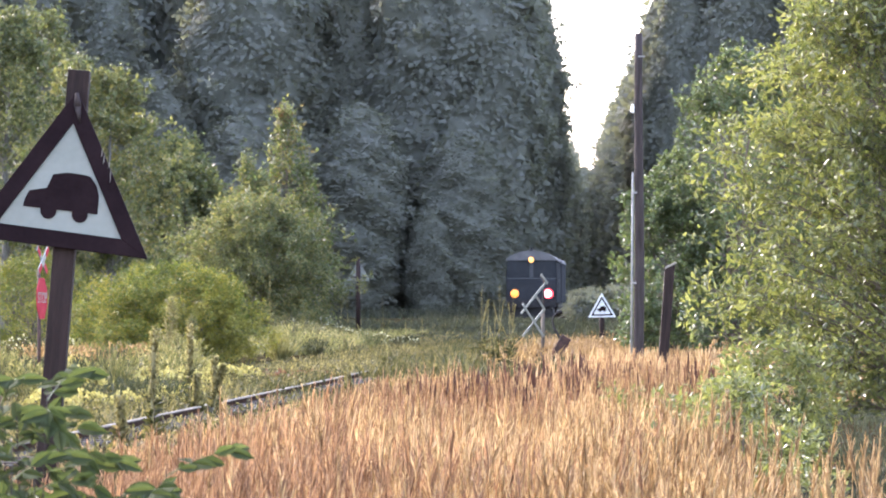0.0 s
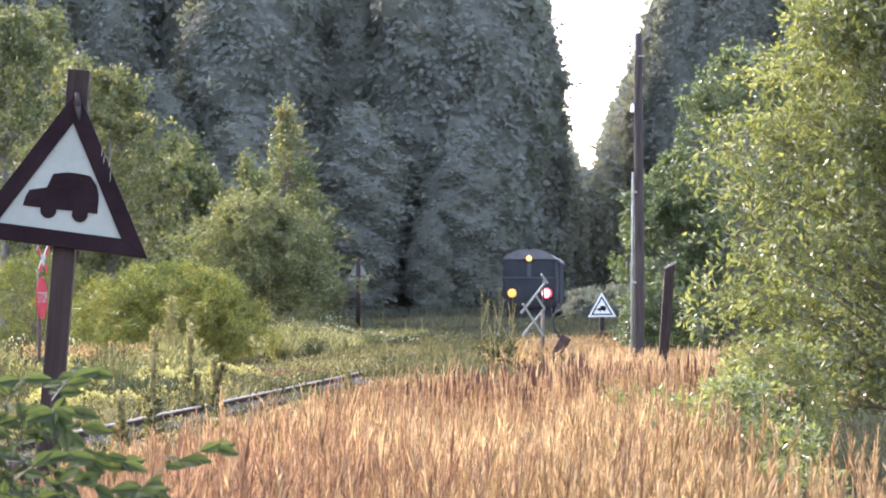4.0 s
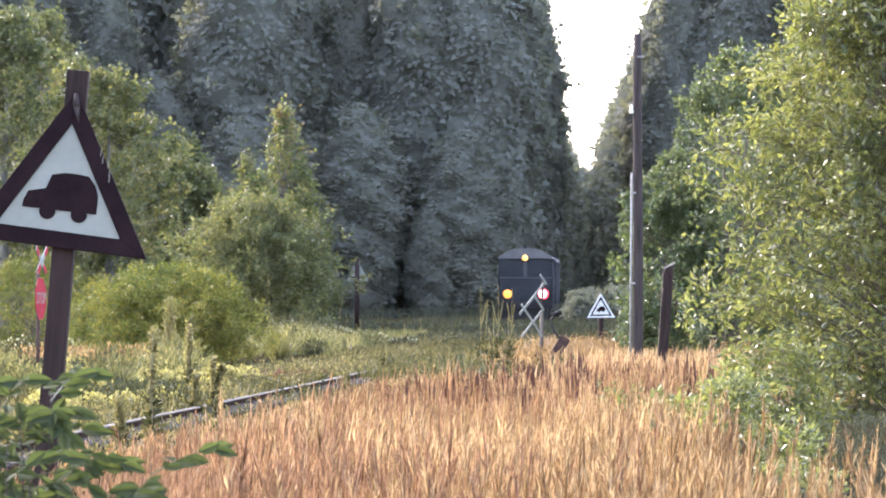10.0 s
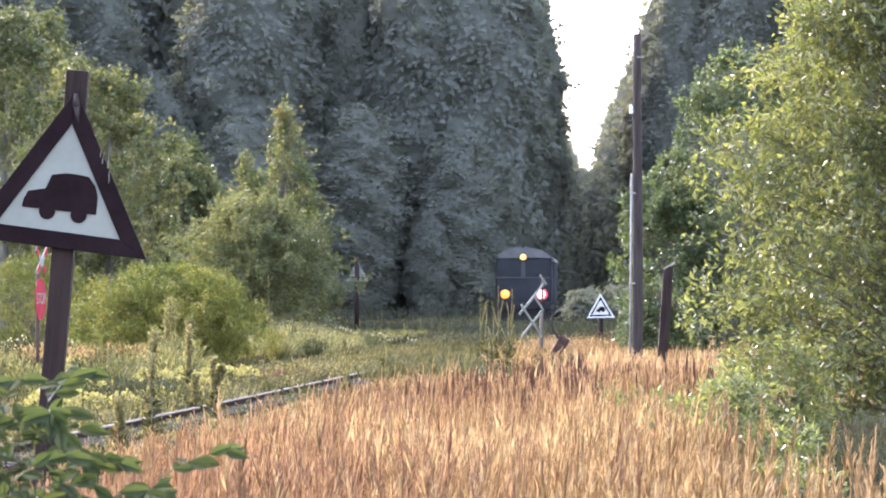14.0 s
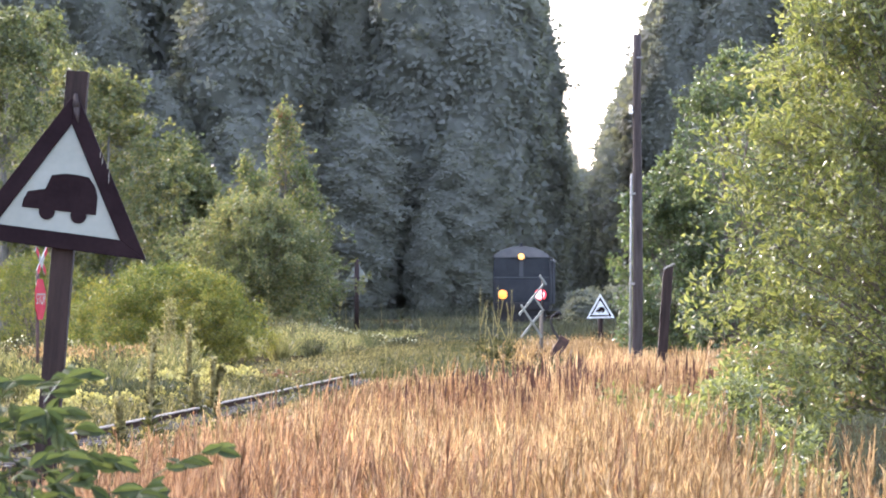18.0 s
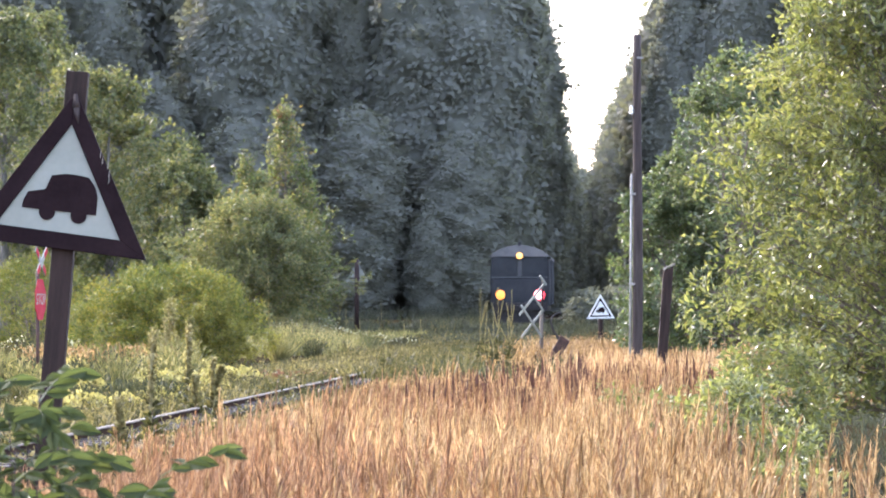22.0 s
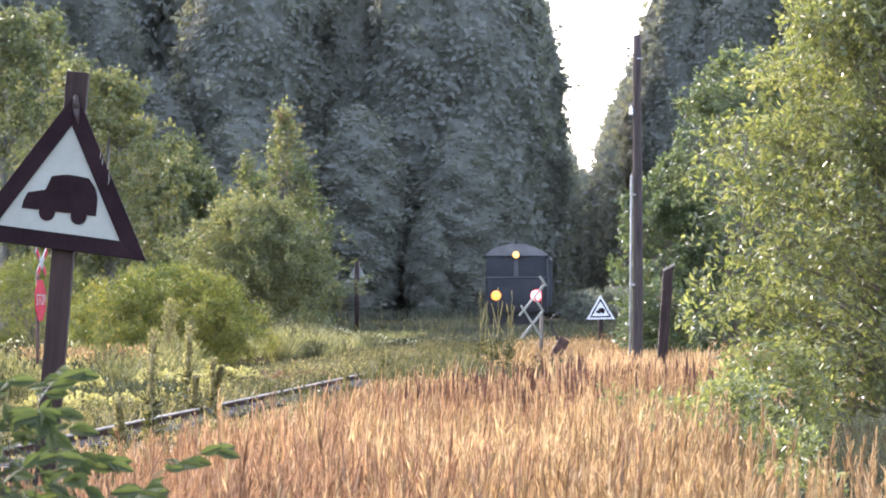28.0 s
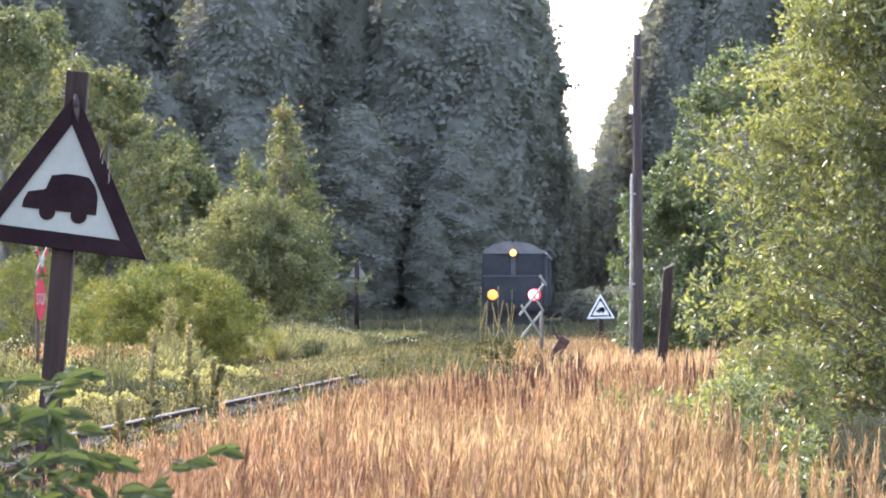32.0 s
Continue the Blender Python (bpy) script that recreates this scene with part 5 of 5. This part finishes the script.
# Made-up plants standing in for a patch of red-brown ballast.
for i, (x, y, h, r) in enumerate(((-3.1, 77, 0.24, 0.35), (-2.9, 80, 0.26, 0.4), (-3.5, 79, 0.26, 0.35), (-2.6, 83, 0.22, 0.4))):
    flower_clump(x, y, h, r, 350 + i, 260, M["ballast_red"], "low red-headed plant standing in for red-brown ballast")


def tussock(x, y, h, r, seed, material, label):
    """A clump of long blades."""
    rng = np.random.default_rng(seed)
    n = 260
    a, q = rng.uniform(0, 6.28, n), np.sqrt(rng.uniform(0, 1, n))
    p = np.stack([np.cos(a) * q * r * 0.6, np.sin(a) * q * r * 0.6, 0 * a], 1)
    d = unit(np.stack([np.cos(a) * q * 0.5, np.sin(a) * q * 0.5, np.ones(n)], 1) + rng.normal(size=(n, 3)) * 0.15)
    ob = thing("grass_tussock", pose(x, y, ground_z(x, y) - 0.02), label, "grass", "grass tussocks")
    tagged(piece("blade_mass", ribbons(rng, p, d, h * rng.uniform(0.4, 1.1, n), 0.02, 0.35), material, ob), kind="stuff")
    k = 160
    i = rng.integers(0, n, k)
    tagged(piece("seed_mass", leaves(rng, p[i] + d[i] * (h * rng.uniform(0.6, 1.1, k))[:, None], d[i] + rng.normal(size=(k, 3)) * 0.3, 0.11, 0.03), material, ob), kind="stuff")


for i, (x, y, h, r) in enumerate(((-4.95, 61, 0.42, 0.55), (-4.6, 63, 0.36, 0.5), (-5.5, 66, 0.4, 0.5), (-9.2, 99, 0.9, 0.8), (-4.2, 60.5, 0.42, 0.5), (-4.35, 62.5, 0.42, 0.45), (-8.6, 94, 0.6, 0.7))):
    tussock(x, y, h, r, 480 + i, M["dull_weed"], "dark green nettle clump in the verge")
for i, (x, y, h, r) in enumerate(((-6.4, 84, 0.62, 0.5), (-6.9, 86, 0.66, 0.5), (-6.0, 87, 0.6, 0.45), (-7.3, 83, 0.6, 0.5), (-5.9, 82, 0.5, 0.4), (-6.6, 80, 0.5, 0.45), (-7.9, 85, 0.6, 0.5), (-8.3, 88, 0.6, 0.5))):
    tussock(x, y, h, r, 520 + i, M["straw"], "tussock of dry tan grass in front of the willow")
trng = np.random.default_rng(90)
for i in range(46):
    y = trng.uniform(62, 112)
    x = track_x(y) - 1.9 - trng.uniform(0, 1) ** 1.3 * (0.118 * y + track_x(y) - 1.5)
    dry = trng.uniform() < (0.5 if x < -5.5 else 0.25)
    if y > 86 and -0.088 < x / y < -0.041:
        continue
    tussock(x, y, trng.uniform(0.4, 0.85 if dry else 0.6), trng.uniform(0.25, 0.5), 400 + i, M["pale_weed"] if dry else M["dull_weed"],
            "tussock of dry tan grass in the verge" if dry else "dull green tussock in the verge")
for i in range(14):
    y = trng.uniform(54, 92)
    x = float(field_edge(y)) - trng.uniform(0.1, 1.1)
    tussock(x, y, trng.uniform(0.2, 0.42), trng.uniform(0.2, 0.4), 460 + i, M["weed"] if i % 2 else M["dull_weed"], "low green tussock between field and rails")


# ---- the train ----
def locomotive():
    ob = thing("locomotive", pose(track_x(242), 242, 0.15), "dark diesel locomotive with three lit headlamps coming along the track", "locomotive")
    w, L = 2.9, 12.6
    side = [(-1.45, 1.0), (1.45, 1.0), (1.47, 2.35), (1.42, 3.40), (1.30, 3.52), (-1.30, 3.52), (-1.42, 3.40), (-1.47, 2.35)]
    bm = plate(side, 0.25, L)
    bmesh.ops.bevel(bm, geom=[e for e in bm.edges], offset=0.05, segments=2, affect="EDGES")
    body = part("body", bm, M["loco"], ob, "dark body, paint greyed to imitate haze", False)
    arch = [(1.52 * q, 3.46 + 0.58 * (1 - q * q) ** 0.8) for q in np.linspace(1, -1, 17)]
    bm = plate(arch, 0.10, L + 0.1)
    part("roof", bm, M["loco_roof"], ob, "grey arched roof overhanging the cab")
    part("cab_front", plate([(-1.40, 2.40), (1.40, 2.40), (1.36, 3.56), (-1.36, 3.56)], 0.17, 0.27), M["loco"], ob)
    for sx in (-1, 1):
        bm = plate([(sx * 0.16, 2.62), (sx * 1.18, 2.62), (sx * 1.14, 3.34), (sx * 0.16, 3.34)], 0.145, 0.175)
        win = part("window", bm, M["glass"], body, "dark cab window")
        part("wiper", rod((sx * 0.6, 0.13, 2.62), (sx * 0.8, 0.13, 3.1), 0.012, 0.012, 6), M["iron"], win)
    part("pillar", block(0, 0.15, 2.98, 0.22, 0.05, 1.0, 0.01), M["stripe"], body, "paler centre pillar")
    part("belt", block(0, 0.16, 2.42, 2.86, 0.05, 0.07, 0.01), M["stripe"], body, "slightly paler waist stripe")
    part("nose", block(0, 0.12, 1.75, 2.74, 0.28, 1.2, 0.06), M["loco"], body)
    part("front_beam", block(0, 0.0, 0.95, 2.8, 0.3, 0.42, 0.03), M["iron"], ob, "heavy front beam")
    for sx, m, lb in ((-1, "lamp_warm", "lit amber headlamp"), (1, "lamp_pink", "lit pinkish-white headlamp with an added red halo disc")):
        bm = rod((sx * 0.95, 0.05, 1.55), (sx * 0.95, -0.12, 1.55), 0.26, 0.26, 20)
        h = part("headlamp", bm, M["iron"], ob, lb)
        # Lens enlarged to the size of the lamp's bloom.
        part("lens", rod((sx * 0.95, -0.13, 1.55), (sx * 0.95, -0.155, 1.55), 0.235, 0.22, 20), M[m], h, "glowing lens", True)
        if sx > 0:
            # Glowing red disc added to imitate the halo round this lamp.
            part("halo_disc", rod((sx * 0.99, -0.118, 1.55), (sx * 0.99, -0.128, 1.55), 0.295, 0.295, 20), M["halo_red"], h, "glowing red disc for the lamp's halo")
        bm = rod((sx * 0.88, -0.15, 1.02), (sx * 0.88, -0.45, 1.02), 0.10, 0.10, 12)
        rod((sx * 0.88, -0.45, 1.02), (sx * 0.88, -0.50, 1.02), 0.22, 0.22, 16, bm)
        part("buffer", bm, M["iron"], ob, "round buffer")
        part("handrail", rod((sx * 1.36, -0.05, 1.1), (sx * 1.36, 0.05, 2.3), 0.02, 0.02, 6), M["iron"], ob)
    h = part("top_headlamp", rod((0, 0.2, 3.50), (0, -0.08, 3.50), 0.19, 0.19, 20), M["iron"], ob, "lit top headlamp under the roof edge")
    part("lens", rod((0, -0.085, 3.50), (0, -0.11, 3.50), 0.16, 0.145, 20), M["lamp_top"], h, "glowing lens", True)
    part("horn", rod((0.0, 0.3, 4.0), (0.0, 0.05, 4.1), 0.05, 0.09, 10), M["iron"], ob, "horn on the roof")
    bm = block(0, -0.2, 0.88, 0.3, 0.4, 0.3, 0.04)
    part("coupler", bm, M["iron"], ob, "iron coupler")
    part("plough", plate([(-1.3, 0.15), (1.3, 0.15), (1.2, 0.72), (-1.2, 0.72)], -0.05, 0.05), M["iron"], ob)
    for y in (2.6, 9.6):
        part("bogie", block(0, y, 0.62, 2.2, 3.2, 0.45, 0.05), M["iron"], ob, "black bogie frame")
    for y in (5.2, 7.0):
        part("side_grille", block(1.47, y, 2.0, 0.03, 1.2, 0.8, 0.01), M["iron"], ob, "side grille")
    part("fuel_tank", block(0, 6.1, 0.72, 2.2, 2.6, 0.6, 0.08), M["iron"], ob)
    wheels = []
    for y in (1.6, 3.6, 8.6, 10.6):
        bm = rod((-0.85, 0, 0), (0.85, 0, 0), 0.08, 0.08, 10)
        for sx in (-1, 1):
            rod((sx * 0.70, 0, 0), (sx * 0.83, 0, 0), 0.47, 0.47, 24, bm)
            rod((sx * 0.69, 0, 0), (sx * 0.72, 0, 0), 0.50, 0.50, 24, bm)
        ws = part("wheelset", bm, M["iron"], ob, "worn steel wheelset")
        ws.location = (0, y, 0.47)
        wheels.append((ws, y))
    return ob, wheels


def wagon():
    ob = thing("wagon", pose(track_x(256), 256, 0.15), "dark boxy wagon coupled behind the locomotive", "wagon")
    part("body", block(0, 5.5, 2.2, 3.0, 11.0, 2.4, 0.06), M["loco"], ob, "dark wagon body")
    arch = [(1.54 * math.cos(t), 3.38 + 0.5 * math.sin(t)) for t in np.linspace(0, math.pi, 15)]
    part("roof", plate(arch, -0.05, 11.05), M["loco_roof"], ob, "grey arched roof")
    part("underframe", block(0, 5.5, 0.85, 2.6, 10.8, 0.3, 0.03), M["iron"], ob)
    for y in (2.0, 9.0):
        part("bogie", block(0, y, 0.5, 2.0, 2.4, 0.5, 0.05), M["iron"], ob, "black bogie frame")
        for o in (-0.75, 0.75):
            bm = rod((-0.85, y + o, 0.43), (0.85, y + o, 0.43), 0.07, 0.07, 8)
            for sx in (-1, 1):
                rod((sx * 0.70, y + o, 0.43), (sx * 0.83, y + o, 0.43), 0.43, 0.43, 20, bm)
            part("wheelset", bm, M["iron"], ob)
    part("drawbar", block(0, -0.55, 0.9, 0.2, 1.2, 0.2, 0.03), M["iron"], ob)
    return ob


LOCO, WHEELS = locomotive()
WAGON = wagon()


def train_y(t):
    """Where the front of the locomotive stands at t seconds."""
    return 242.0 - 1.44 * t


def motions():
    ts = [i * 2.0 for i in range(17)]
    walk(LOCO, [(t, pose(track_x(train_y(t)), train_y(t), 0.15, 0, 0, track_turn(train_y(t) + 6))) for t in ts])
    walk(WAGON, [(t, pose(track_x(train_y(t) + 13.6), train_y(t) + 13.6, 0.15, 0, 0, track_turn(train_y(t) + 19))) for t in ts])
    for ws, y in WHEELS:
        walk(ws, [(i * 0.4, pose(0, y, 0.47, math.degrees(1.44 * i * 0.4 / 0.47), 0, 0)) for i in range(81)])
    for k, ob in enumerate(ASH + ASPENS):
        m, amp, hz = ob.matrix_basis.copy(), (0.55, 0.7, 0.5, 0.16, 0.2, 0.18, 0.15)[k], (0.31, 0.37, 0.27, 0.21, 0.24, 0.19, 0.26)[k]
        rows = []
        for i in range(65):
            t = i * 0.5
            a = amp * (math.sin(6.283 * hz * t + k) + 0.5 * math.sin(6.283 * hz * 0.43 * t + 2 * k))
            rows.append((t, m @ pose(0, 0, 0, 0.3 * a, a, 0)))
        walk(ob, rows)
    for k, pair in enumerate(SWAY):
        for ob in pair:
            rows = []
            for i in range(65):
                t = i * 0.5
                a = 0.010 * math.sin(6.283 * (0.26 + 0.05 * k) * t + 1.7 * k) * (0.6 + 0.4 * math.sin(0.41 * t + k))
                rows.append((t, pose(a, 0, 0)))
            walk(ob, rows)


motions()
